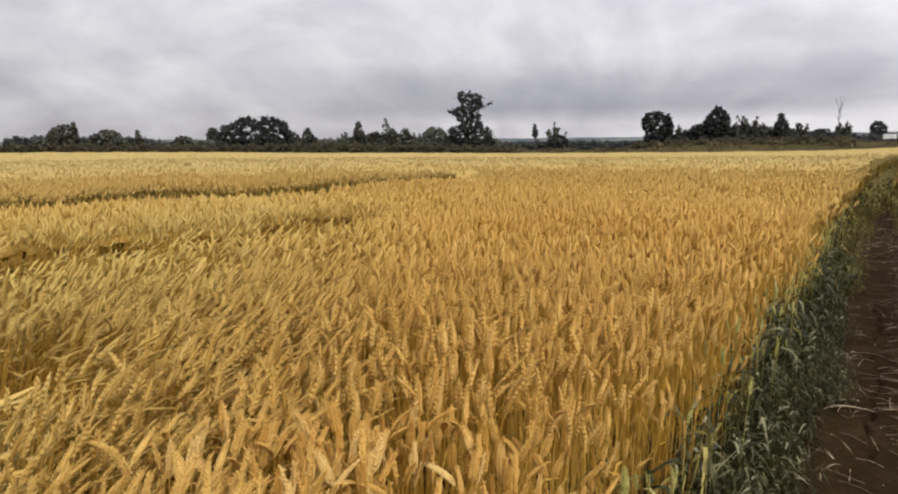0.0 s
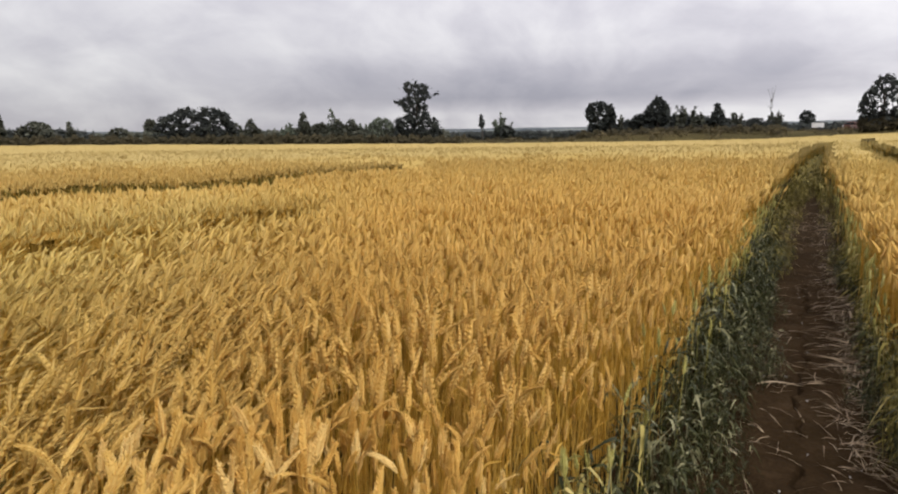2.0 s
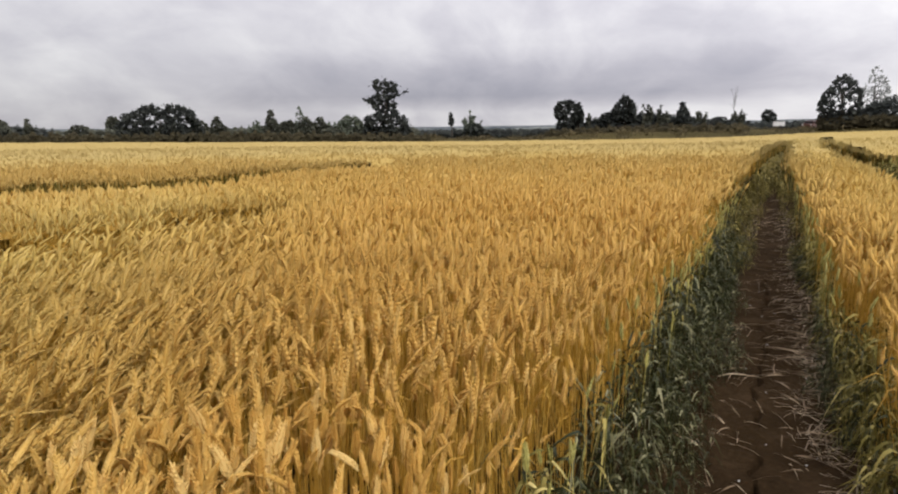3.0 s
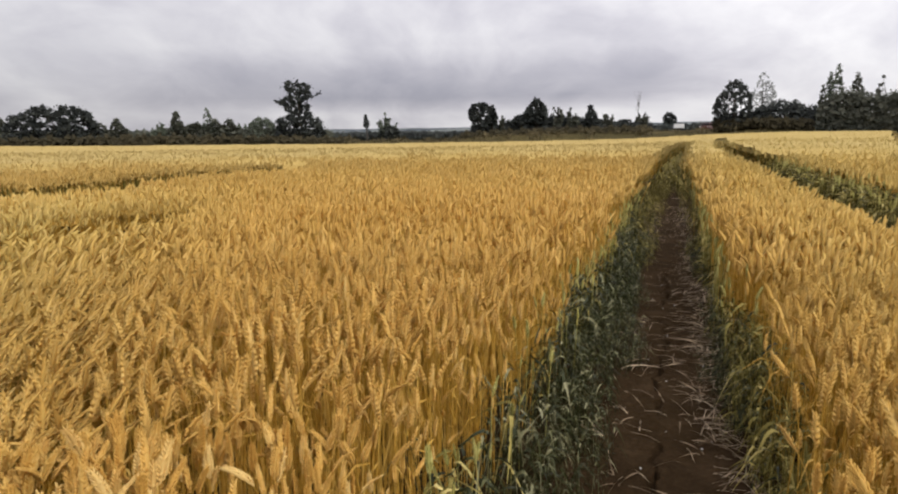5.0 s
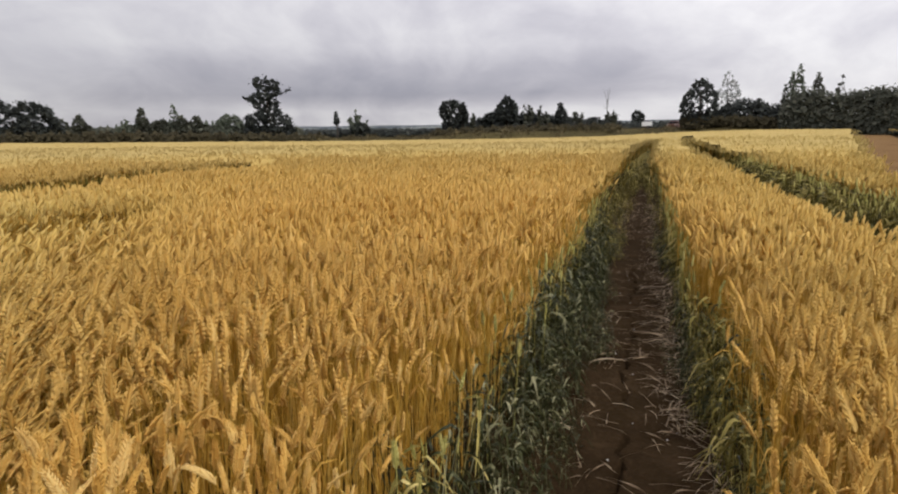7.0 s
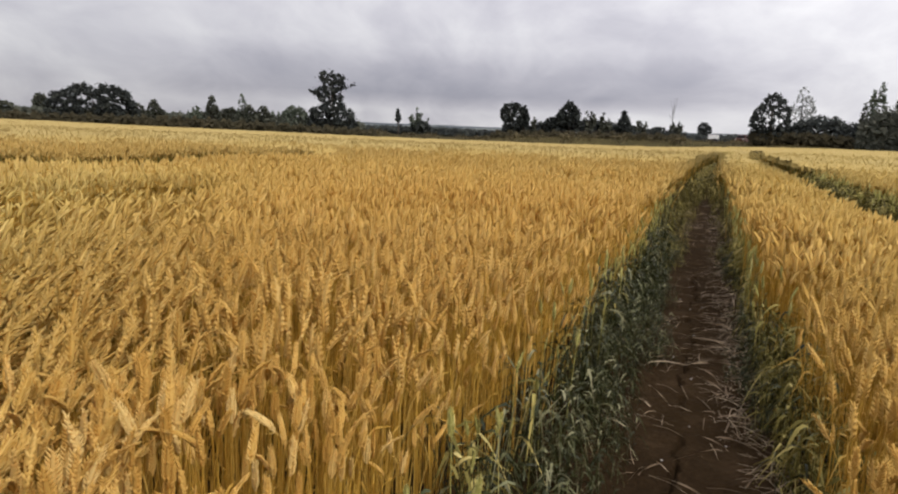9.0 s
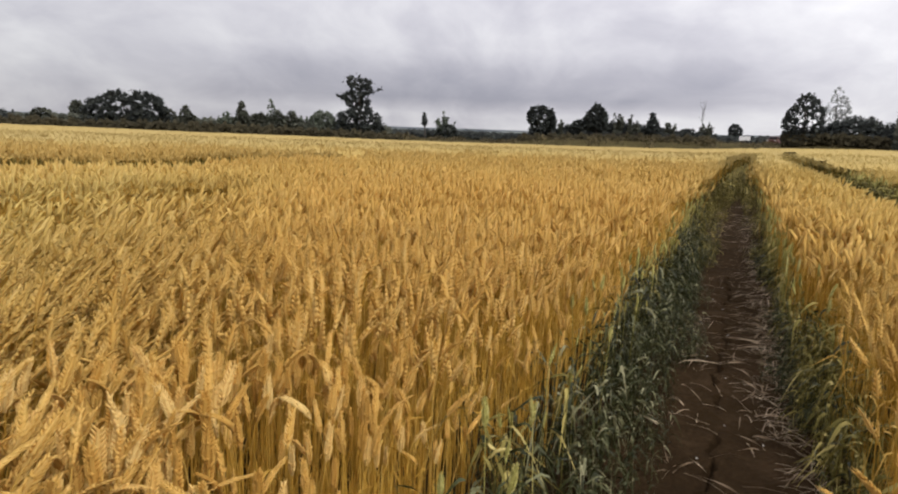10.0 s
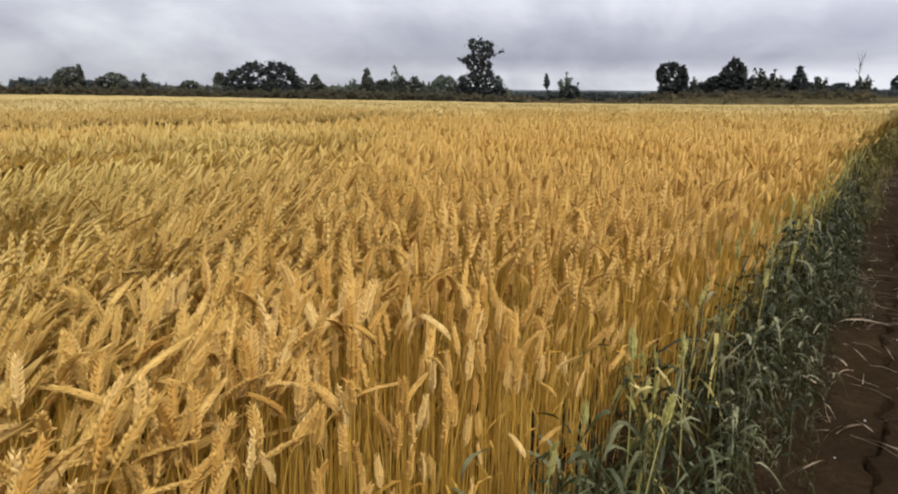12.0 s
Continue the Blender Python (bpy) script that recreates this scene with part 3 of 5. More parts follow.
def grow():
    # trodden gathers the blades whose dark colour stands in for shade
    ears, stems, leaves, greens, olive, lodged, unripe, trodden = [], [], [], [], [], [], [], []
    single = []
    for level, r0, r1, az0, az1, density, thick in BANDS:
        x, y = scatter(r0, r1, az0, az1, density)
        if level < 2:
            # thicker where the crop leans over
            thick_x, thick_y = scatter(r0, r1, -39, -14, 260)
            x, y = np.concatenate([x, thick_x]), np.concatenate([y, thick_y])
        if 0 < level < 3 and az0 < 0:
            # and between the two tracks
            thick_x, thick_y = scatter(r0, r1, 30, 59, 300)
            x, y = np.concatenate([x, thick_x]), np.concatenate([y, thick_y])
        kind, high = crop_kind(x, y), crop_height(x, y)
        if level == 0:
            # trodden bare beside the camera's feet
            kind[(lateral(x, y) > 0.3) & (np.hypot(x - 0.1, y) < 1.5)] = 0
        which = np.arange(len(x)) % VARIANTS
        # more nodding ears where the crop leans over
        which = np.where((leaning(x, y) > 0.4) & (which % 3 == 0), which // 3 + 4, which)
        for variant in range(VARIANTS):
            ear, stem, leaf = plant_kit(level, 10 * level + variant)
            pick = (which == variant) & ((kind == 1) | ((kind == 3) & (RNG.random(len(x)) < 0.68)))
            px, py = x[pick], y[pick]
            n = len(px)
            lean, to = lean_of(px, py, n)
            low = kind[pick] == 3
            lean[low] = RNG.normal(1.02, 0.25, low.sum())
            to[low] = RNG.normal(0.1, 0.5, low.sum())
            turn = np.where(RNG.random(n) < 0.85 * leaning(px, py), to + RNG.normal(0, 0.35, n), RNG.uniform(0, 6.28, n))
            size = np.clip(0.97 + 0.05 * RNG.normal(size=n) - 0.16 * RNG.random(n) ** 3, 0.7, 1.1) + wave(px, py)
            size *= np.where(low, 1.14 * (0.4 + 0.6 * high[pick]), high[pick])
            z0 = ground(px, py)
            keep = np.ones(n, bool)
            if level == 0:
                keep = ~((px > NEAR_BOX[0]) & (px < NEAR_BOX[1]) & (py > NEAR_BOX[2]) & (py < NEAR_BOX[3]))
                keep[np.flatnonzero(~keep)[50:]] = True
                for k in np.flatnonzero(~keep):
                    single.append((variant, px[k], py[k], z0[k], turn[k], lean[k], to[k], size[k]))
            args = (px[keep], py[keep], z0[keep], turn[keep], lean[keep], to[keep], size[keep], thick)
            ears.append(spread(ear, *args))
            if stem is not None:
                stems.append(spread(stem, *args))
                # later shoots without an ear stand between
                for extra in range((2, 1, 1, 0)[level]):
                    jx, jy = RNG.normal(0, 0.03, n), RNG.normal(0, 0.03, n)
                    up = RNG.random(n) > 0.8 * leaning(px, py)
                    stems.append(spread(stem, (px + jx)[up], (py + jy)[up], z0[up], turn[up], lean[up] * 0.8, to[up], size[up] * RNG.uniform(0.72, 0.97, up.sum()), thick))
            elif r0 < 40:
                # bare straw showing along the edges of the gaps
                sq = along(px, py)
                q = lateral(px, py) - bend(sq)
                rim = ((q > -1.1) & (q < 0.9)) | ((q > 1.4) & (q < 3.2))
                rod = tube([(0, 0, 0.12), (0, 0, STEM_H)], [0.006, 0.005], 2)
                m = rim.sum()
                for extra in range(3 if az0 < 0 else 0):
                    jx, jy = RNG.normal(0, 0.06, (2, m))
                    (lodged if extra else stems).append(spread(rod, px[rim] + jx, py[rim] + jy, z0[rim], turn[rim], lean[rim], to[rim], size[rim], 1.0))
            if level == 3 and az0 < 0:
                # standing straw faces the beaten line, mostly coloured dark for shade between stems
                d = left_line(px, py)
                face = (d > 0.05) & (d < 0.75) & (px < 0.8) & (py > 6)
                rod = tube([(0, 0, 0.08), (0, 0, STEM_H - 0.03)], [0.008, 0.006], 3)
                m = face.sum()
                for extra in range(6):
                    jx, jy = RNG.normal(0, 0.07, (2, m))
                    (stems if extra == 0 else trodden).append(spread(rod, px[face] + jx, py[face] + jy, z0[face], turn[face], 0.5 * lean[face], to[face], size[face] * RNG.uniform(0.75, 1.0, m), 1.0))
            if leaf is not None:
                some = keep & (RNG.random(n) < 0.45) & ((level > 0) | (px > -0.2) & (np.hypot(px, py) > 1.4))
                leaves.append(spread(leaf, px[some], py[some], z0[some], turn[some], lean[some], to[some], size[some], thick))
        # green tillers, shade-dark stubble and lodged blades
        if r0 < 40:
            for variant in range(5):
                r = np.random.default_rng(90 + 10 * level + variant)
                segs = (5, 4, 3, 2, 1)[level]
                wide = (0.0054, 0.0066, 0.010, 0.016, 0.03)[level]
                pieces = [shifted(blade(r.uniform(0.07, 0.19), wide * r.uniform(0.6, 1.25), r.uniform(0.9, 2.6), r.uniform(0.2, 1.7), segs, r.uniform(-4, 4)), z, r.uniform(0, 6.3)) for z in ((0.04, 0.10, 0.16, 0.22, 0.27, 0.32, 0.37, 0.41) if level < 2 else (0.05, 0.16, 0.25, 0.33, 0.40) if level == 2 else (0.1, 0.25, 0.4))]
                pieces += [shifted(tube([(0, 0, 0), (0, 0, r.uniform(0.34, 0.5))], [0.0022, 0.0014], 3), 0, 0, r.uniform(0, 0.25)) for k in range((2, 2, 1, 1, 0)[level])]
                tuft = join(pieces)
                if level == 0:
                    TUFTS.append(pieces)
                mine = np.arange(len(x)) % 5 == variant
                tiller = mine & (kind == 2) & (RNG.random(len(x)) < (0.52 + 0.34 * np.sin(7.3 * x + 2 * np.sin(5 * y)) * np.sin(8.9 * y + 1.3) if level < 2 else 1.0))
                px, py = x[tiller], y[tiller]
                n = len(px)
                q, s = lateral(px, py), along(px, py)
                inner = np.clip(np.where(q < 0.14, -0.12 - q, (q - 0.38) * 1.6), 0, 0.35) / 0.3
                size = RNG.uniform(0.7, 1.1, n) * np.where(s > 14, 0.85, np.where(q < 1.2, 0.42 + 0.58 * inner, 1.2))
                turn, lean, to = RNG.uniform(0, 6.28, n), np.abs(RNG.normal(0.34, 0.3, n)), RNG.uniform(0, 6.28, n)
                own = np.zeros(n, bool)
                if level == 0:
                    own[np.flatnonzero((q > -0.66) & (q < 0.1) & (s > 1.0) & (s < 2.1))[:26]] = True
                    TILLERS.extend((variant, px[k], py[k], turn[k], lean[k], to[k], size[k]) for k in np.flatnonzero(own))
                keep = ~own
                dry = keep & (RNG.random(n) < np.where(q < 0.1, 0.4 * smooth(-q, 0.38, 0.62), 0.85 * smooth(q, 0.40, 0.54)) + 0.3 * smooth(s, 5, 10)) & (q < 1.2)
                lodged.append(spread(tuft, px[dry], py[dry], ground(px[dry], py[dry]), turn[dry], lean[dry], to[dry], size[dry], 1.0))
                keep &= ~dry
                beyond = (q > 1.2) | (s > 9.5 + 2.0 * np.sin(px * 40))
                for some, pile in ((keep & ~beyond, greens), (keep & beyond, olive)):
                    pile.append(spread(tuft, px[some], py[some], ground(px[some], py[some]), turn[some], lean[some], to[some], size[some], 1.0))
                if level < 4 and az0 < 0:
                    ear, stem, leaf = plant_kit(min(level, 2), 70 + variant)
                    few = RNG.random(n) < np.where(q < -0.36, 0.24 + 0.2 * smooth(s, 3, 6), np.where(q > 0.42, np.where(q < 1.2, 0.4 * smooth(s, 3, 6), 0.28 * smooth(q, 2.1, 2.5)), 0.0))
                    fx, fy = px[few], py[few]
                    m = few.sum()
                    args = (fx, fy, ground(fx, fy), RNG.uniform(0, 6.28, m), np.abs(RNG.normal(0.1, 0.1, m)), RNG.uniform(0, 6.28, m), RNG.uniform(0.55, 0.82, m) * np.where(q[few] > 1.2, 1.2, 1.0), 0.95)
                    unripe += [spread(ear, *args), spread(stem, *args)]
                # the gap further right is grown in with tall olive shoots on its far side
                if 2 <= level < 4:
                    for extra in range(3 if az0 < 0 else 0):
                        far_side = (q > 1.2) & (q < 3.4)
                        fx, fy = px[far_side] + RNG.normal(0, 0.05, far_side.sum()), py[far_side] + RNG.normal(0, 0.05, far_side.sum())
                        m = len(fx)
                        (lodged if extra == 2 else olive).append(spread(tuft, fx, fy, ground(fx, fy), RNG.uniform(0, 6.28, m), np.abs(RNG.normal(0.1, 0.1, m)), RNG.uniform(0, 6.28, m), RNG.uniform(1.0, 1.55, m) * smooth(q[far_side], 1.7, 2.3).clip(0.7, 1), 1.0))
                px, py = x[mine & ((kind == 3) | (kind == 4))], y[mine & ((kind == 3) | (kind == 4))]
                n = len(px)
                tall = kind[mine & ((kind == 3) | (kind == 4))] == 4
                tufts = (ground(px, py), RNG.normal(0.2, 0.9, n), np.abs(RNG.normal(0.5, 0.3, n)) * np.where(tall, 0.3, 1), RNG.normal(0.15, 0.7, n), RNG.uniform(0.8, 1.2, n) * np.where(tall, np.where(py > 8.6, 0.95, 0.8), 0.85))
                # the dark piles stand in for shade in the beaten lines and holes
                for some, pile in ((tall & (py > 8.6), trodden), (tall & (py <= 8.6), olive), (~tall, lodged), (~tall & (py > 3.5), lodged)):
                    if pile is lodged:
                        px, py = px + RNG.normal(0, 0.04, n), py + RNG.normal(0, 0.04, n)
                    pile.append(spread(tuft, px[some], py[some], *(c[some] for c in tufts), 1.0))
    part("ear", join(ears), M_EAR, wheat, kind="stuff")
    part("stem", join(stems), M_STEM, wheat, "golden straw stems", kind="stuff")
    part("leaf", join(leaves), M_STEM, wheat, "dry yellow leaf blades", kind="stuff")
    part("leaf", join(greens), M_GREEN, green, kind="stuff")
    part("shoot", join(olive), M_OLIVE, green, "olive-green shoots filling the further gaps", kind="stuff")
    part("ear", join(unripe), M_UNRIPE, green, "pale green unripe ears on short stems", kind="stuff")
    part("lodged_leaf", join(lodged), M_LODGE, wheat, "flattened yellow-green blades", kind="stuff")
    part("trodden_leaf", join(trodden), M_SHADE_BLADE, wheat, "olive blades and straw in the beaten lines, coloured dark for shade", kind="stuff")
    return single


SINGLES = grow()


def canopy(radii, azs, base=0.55, material=None):
    """The closed mass of stems and leaves under the ears, further off."""
    rr, aa = np.meshgrid(radii, np.radians(azs), indexing="ij")
    x, y = (rr * np.sin(aa)), (rr * np.cos(aa))
    kind = crop_kind(x.ravel(), y.ravel()).reshape(x.shape)
    high = crop_height(x.ravel(), y.ravel()).reshape(x.shape)
    z = ground(x, y) + (base - 0.05 * smooth(-rr, -8, -6) + 0.185 * smooth(rr, 7, 26) + 0.8 * wave(x, y)) * high + RNG.normal(0, 0.018, x.shape)
    v = np.stack([x, y, z], -1).reshape(-1, 3)
    m = len(azs)
    i, j = np.meshgrid(np.arange(len(radii) - 1), np.arange(m - 1), indexing="ij")
    ok = (kind[:-1, :-1] == 1) & (kind[1:, :-1] == 1) & (kind[:-1, 1:] == 1) & (kind[1:, 1:] == 1)
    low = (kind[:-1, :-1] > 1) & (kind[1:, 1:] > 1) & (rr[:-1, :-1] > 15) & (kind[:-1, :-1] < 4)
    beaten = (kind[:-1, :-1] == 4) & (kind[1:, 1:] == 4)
    # keep it back from the edges of the gaps
    inner, close = ok.copy(), ok.copy()
    for di in range(-3, 4):
        for dj in range(-4, 5):
            inner &= np.roll(np.roll(ok, di, 0), dj, 1)
            if abs(di) < 2 and abs(dj) < 2:
                close &= np.roll(np.roll(ok, di, 0), dj, 1)
    ok = np.where((rr[:-1, :-1] > 20) | (base < 0.5), close, inner)
    # the undergrowth sheets carry the shade of the gaps in their colour
    for name, cells, drop, material, label in (("canopy", ok, 1.0, material or M_CANOPY, "matted golden straw below the ears"), ("undergrowth", low, 0.42, M_UNDER, "undergrowth in the gaps, coloured dark for the shade there"), ("undergrowth", beaten, 0.4, M_UNDER, "olive straw sheet in the beaten line, coloured dark for shade")):
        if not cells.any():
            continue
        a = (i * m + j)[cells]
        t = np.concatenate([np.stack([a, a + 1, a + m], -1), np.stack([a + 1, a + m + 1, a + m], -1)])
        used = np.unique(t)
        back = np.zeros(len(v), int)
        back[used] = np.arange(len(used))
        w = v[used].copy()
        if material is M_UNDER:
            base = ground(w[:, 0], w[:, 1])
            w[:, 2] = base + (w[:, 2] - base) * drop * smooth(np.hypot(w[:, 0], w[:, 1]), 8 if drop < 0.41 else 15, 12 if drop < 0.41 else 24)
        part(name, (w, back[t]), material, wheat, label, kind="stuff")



canopy(np.concatenate([np.geomspace(5.6, 30, 125), np.geomspace(30.5, 140, 60)]), np.concatenate([np.arange(-44, 27, 0.5), np.arange(27, 50, 0.22), np.arange(50, 67, 0.5)]))
# behind the camera the straw sheet lies lower and is darker
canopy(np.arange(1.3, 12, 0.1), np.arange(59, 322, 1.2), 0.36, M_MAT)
canopy(np.concatenate([np.arange(11.9, 14, 0.2), np.geomspace(14, 60, 30)]), np.arange(59, 322, 1.2))


def single_plants():
    """The plants that stand nearest, each a thing of its own."""
    kits = []
    for variant in range(VARIANTS):
        ear, stem, leaf = plant_kit(0, variant)
        kits.append([mesh_of(n, *d, None, [m]) for n, d, m in (("ear", ear, M_EAR_OWN), ("stem", stem, M_STEM_OWN), ("leaf", leaf, M_STEM_OWN))])
    for k, (variant, x, y, z, turn, lean, to, size) in enumerate(SINGLES[:300]):
        ob = tagged(new("wheat_plant"), "ripe golden wheat plant with a plump ear on a straw stem", "wheat", "wheat plants at the camera's feet")
        tilt = Matrix.Rotation(to, 4, "Z") @ Matrix.Rotation(lean * 0.6, 4, "Y") @ Matrix.Rotation(turn - to, 4, "Z")
        ob.matrix_world = Matrix.Translation((x, y, z)) @ tilt @ Matrix.Scale(size, 4)
        for me, name in zip(kits[variant], ("ear", "stem", "leaf")):
            if name != "leaf" or (k % 2 and x > -0.2):
                part(name, me, None, ob)


single_plants()


def single_tillers():
    """The green shoots that stand nearest, leaf by leaf."""
    kits = [[mesh_of("leaf", *piece, None, [M_GREEN_OWN]) for piece in pieces] for pieces in TUFTS]
    for variant, x, y, turn, lean, to, size in TILLERS:
        ob = tagged(new("green_tiller"), "short unripe green wheat shoot with curling leaves", "wheat", "green shoots beside the wheel track")
        tilt = Matrix.Rotation(to, 4, "Z") @ Matrix.Rotation(lean * 0.5, 4, "Y") @ Matrix.Rotation(turn - to, 4, "Z")
        ob.matrix_world = Matrix.Translation((x, y, 0)) @ tilt @ Matrix.Scale(size, 4)
        for k, me in enumerate(kits[variant]):
            part("leaf" if k < len(kits[variant]) - 2 else "stem", me, None, ob)


single_tillers()


# ---- wheel track ----
def track_soil(s0, s1):
    """Bare trodden soil between the rows, with a crack wandering along it."""
    ss = np.concatenate([np.arange(s0, 0.4, 0.4), np.arange(0.4, 9, 0.03), np.arange(9, s1, 0.25)])
    offs = np.array([-0.42, -0.34, -0.27, -0.21, -0.16, -0.12, -0.085, -0.055, -0.032, -0.02, -0.013, -0.007, 0.0, 0.007, 0.013, 0.02, 0.032, 0.055, 0.085, 0.12, 0.16, 0.21, 0.27, 0.34, 0.42, 0.5])
    gs, go = np.meshgrid(ss, offs, indexing="ij")
    crack = 0.085 + 0.018 * np.sin(gs * 4.3) + 0.014 * np.sin(gs * 13.7 + 1) + 0.012 * np.sin(gs * 31) + 0.006 * np.sin(gs * 67)
    q = crack + go + bend(gs)
    x, y = q * CT + gs * ST, -q * ST + gs * CT
    cut = np.clip(np.sin(gs * 3.1 + 0.4) + 0.95 + 0.5 * np.sin(gs * 11), 0, 1) * smooth(-gs, -7.5, -6.0)
    rough = np.array([noise.fractal(Vector((a * 7, b * 7, 0)), 0.9, 2.0, 4) for a, b in zip(x.ravel(), y.ravel())]).reshape(x.shape)
    z = ground(x, y) + 0.012 + 0.012 * rough - 0.08 * cut * (np.abs(go) < 0.0085 + 0.006 * np.sin(gs * 23)) + 0.03 * smooth(np.abs(go + 0.05), 0.22, 0.45)
    m = len(offs)
    i, j = np.meshgrid(np.arange(len(ss) - 1), np.arange(m - 1), indexing="ij")
    a = (i * m + j).ravel()
    t = np.concatenate([np.stack([a, a + m, a + 1], -1), np.stack([a + 1, a + m, a + m + 1], -1)])
    me = mesh_of("wheel_track", np.stack([x, y, z], -1).reshape(-1, 3), t, None, [M_SOIL])
    me.polygons.foreach_set("use_smooth", np.ones(len(t), bool))
    return tagged(new("wheel_track", me), "bare dark brown wheel track of cracked trodden soil", "track", kind="structure")


track_soil(-30, 46)


def litter():
    """Dry, grey-brown straw and leaves lying across the track, thickest on its right."""
    pieces = []
    for k in range(5):
        r = np.random.default_rng(300 + k)
        bent_leaf = blade(r.uniform(0.16, 0.3), 0.0030, r.uniform(0.3, 0.5), r.uniform(0.25, 0.5), 6, r.uniform(-4, 4))
        straw = tube([(0, 0, 0.004), (0.06, 0.004, 0.012), (0.13, 0, 0.02), (0.2, -0.006, 0.01)], [0.0016, 0.0016, 0.0014, 0.001], 3)
        straw = (straw[0][:, [0, 1, 2]], straw[1])
        n = 230
        heap = RNG.uniform(1.6, 15, 40)
        s = heap[RNG.integers(0, 40, n)] + RNG.normal(0, 0.12, n)
        q = np.where(RNG.random(n) < 0.86, RNG.normal(0.42, 0.085, n), RNG.normal(-0.12, 0.10, n)) + bend(s)
        x, y = q * CT + s * ST, -q * ST + s * CT
        turn = RNG.uniform(0, 6.28, n)
        z = ground(x, y) + 0.018
        pieces.append(spread(bent_leaf, x, y, z, turn, np.zeros(n), np.zeros(n), RNG.uniform(0.2, 0.65, n) * np.where(RNG.random(n) < 0.08, 2.4, 1.0)))
        half = n
        pieces.append(spread(straw, x[:half] + 0.05, y[:half] - 0.03, z[:half], turn[:half] + RNG.uniform(0.3, 2.5, half), np.zeros(half), np.zeros(half), RNG.uniform(0.35, 1.1, half)))
    # straw drifted thickly along the right-hand edge
    for k in range(3):
        r = np.random.default_rng(320 + k)
        straw = tube([(-0.08, 0, 0), (-0.02, 0.005, 0.010 + 0.004 * k), (0.05, -0.003, 0.012), (0.10, 0.004, 0.002)], [0.0018, 0.0018, 0.0016, 0.0011], 3)
        n = 230
        s = r.choice(np.linspace(1.5, 7.5, 17), n) + r.normal(0, 0.13, n)
        q = r.normal(0.46, 0.055, n)
        x, y = q * CT + s * ST, -q * ST + s * CT
        pieces.append(spread(straw, x, y, ground(x, y) + 0.02 + 0.05 * r.random(n) ** 2, r.normal(-0.5, 0.8, n), np.zeros(n), np.zeros(n), r.uniform(0.5, 1.25, n)))
    # fine straw lies over the right half of the track further on
    for k in range(2):
        r = np.random.default_rng(330 + k)
        straw = tube([(-0.07, 0, 0), (0.0, 0.006, 0.012), (0.08, -0.004, 0.003)], [0.0022, 0.0022, 0.0014], 3)
        n = 210
        s = r.choice(np.linspace(3.6, 12.5, 26), n) + r.normal(0, 0.14, n)
        q = r.normal(0.30, 0.10, n)
        x, y = q * CT + s * ST, -q * ST + s * CT
        pieces.append(spread(straw, x, y, ground(x, y) + 0.016 + 0.02 * r.random(n), r.normal(-0.4, 0.9, n), np.zeros(n), np.zeros(n), r.uniform(0.4, 1.2, n)))
    # the nearest ones lie singly
    for k in range(4):
        r = np.random.default_rng(340 + k)
        me = mesh_of("dry_leaf", *blade(r.uniform(0.14, 0.26), 0.0036, r.uniform(0.2, 0.5), r.uniform(0.2, 0.5), 7, r.uniform(-5, 5)), None, [M_LITTER_OWN])
        for _ in range(30):
            s, q = r.uniform(1.5, 5.5), r.normal(0.40, 0.09) if r.random() < 0.8 else r.normal(-0.08, 0.1)
            ob = new("dry_leaf", me)
            ob.matrix_world = pose(q * CT + s * ST, -q * ST + s * CT, 0.018, r.uniform(-12, 12), 0, r.uniform(0, 360)) @ Matrix.Scale(r.uniform(0.5, 1.35), 4)
            tagged(ob, "curled dry grey-brown wheat leaf lying on bare soil", "leaf", "dry leaves on the wheel track")
    ob = new("straw_litter", mesh_of("straw_litter", *join(pieces), None, [M_LITTER]))
    tagged(ob, "dry grey-brown straw and leaves strewn over the track's soil", "straw", kind="stuff")


litter()


def stones():
    me_stone = bmesh.new()
    bmesh.ops.create_icosphere(me_stone, subdivisions=1, radius=0.006)
    for v in me_stone.verts:
        v.co += 0.0018 * Vector(noise.noise_vector(v.co * 300))
        v.co.z *= 0.7
    me = bpy.data.meshes.new("pebble")
    me_stone.to_mesh(me)
    me_stone.free()
    me.materials.append(M_STONE)
    for k in range(26):
        s, q = RNG.uniform(1.6, 7), RNG.uniform(-0.14, 0.34)
        ob = new("pebble", me)
        x, y = q * CT + s * ST, -q * ST + s * CT
        ob.matrix_world = pose(x, y, 0.018, 0, 0, RNG.uniform(0, 360)) @ Matrix.Scale(RNG.uniform(0.35, 0.9), 4)
        tagged(ob, "small pale pebble lying on the track's soil", "stone", "pebbles on the wheel track")


stones()


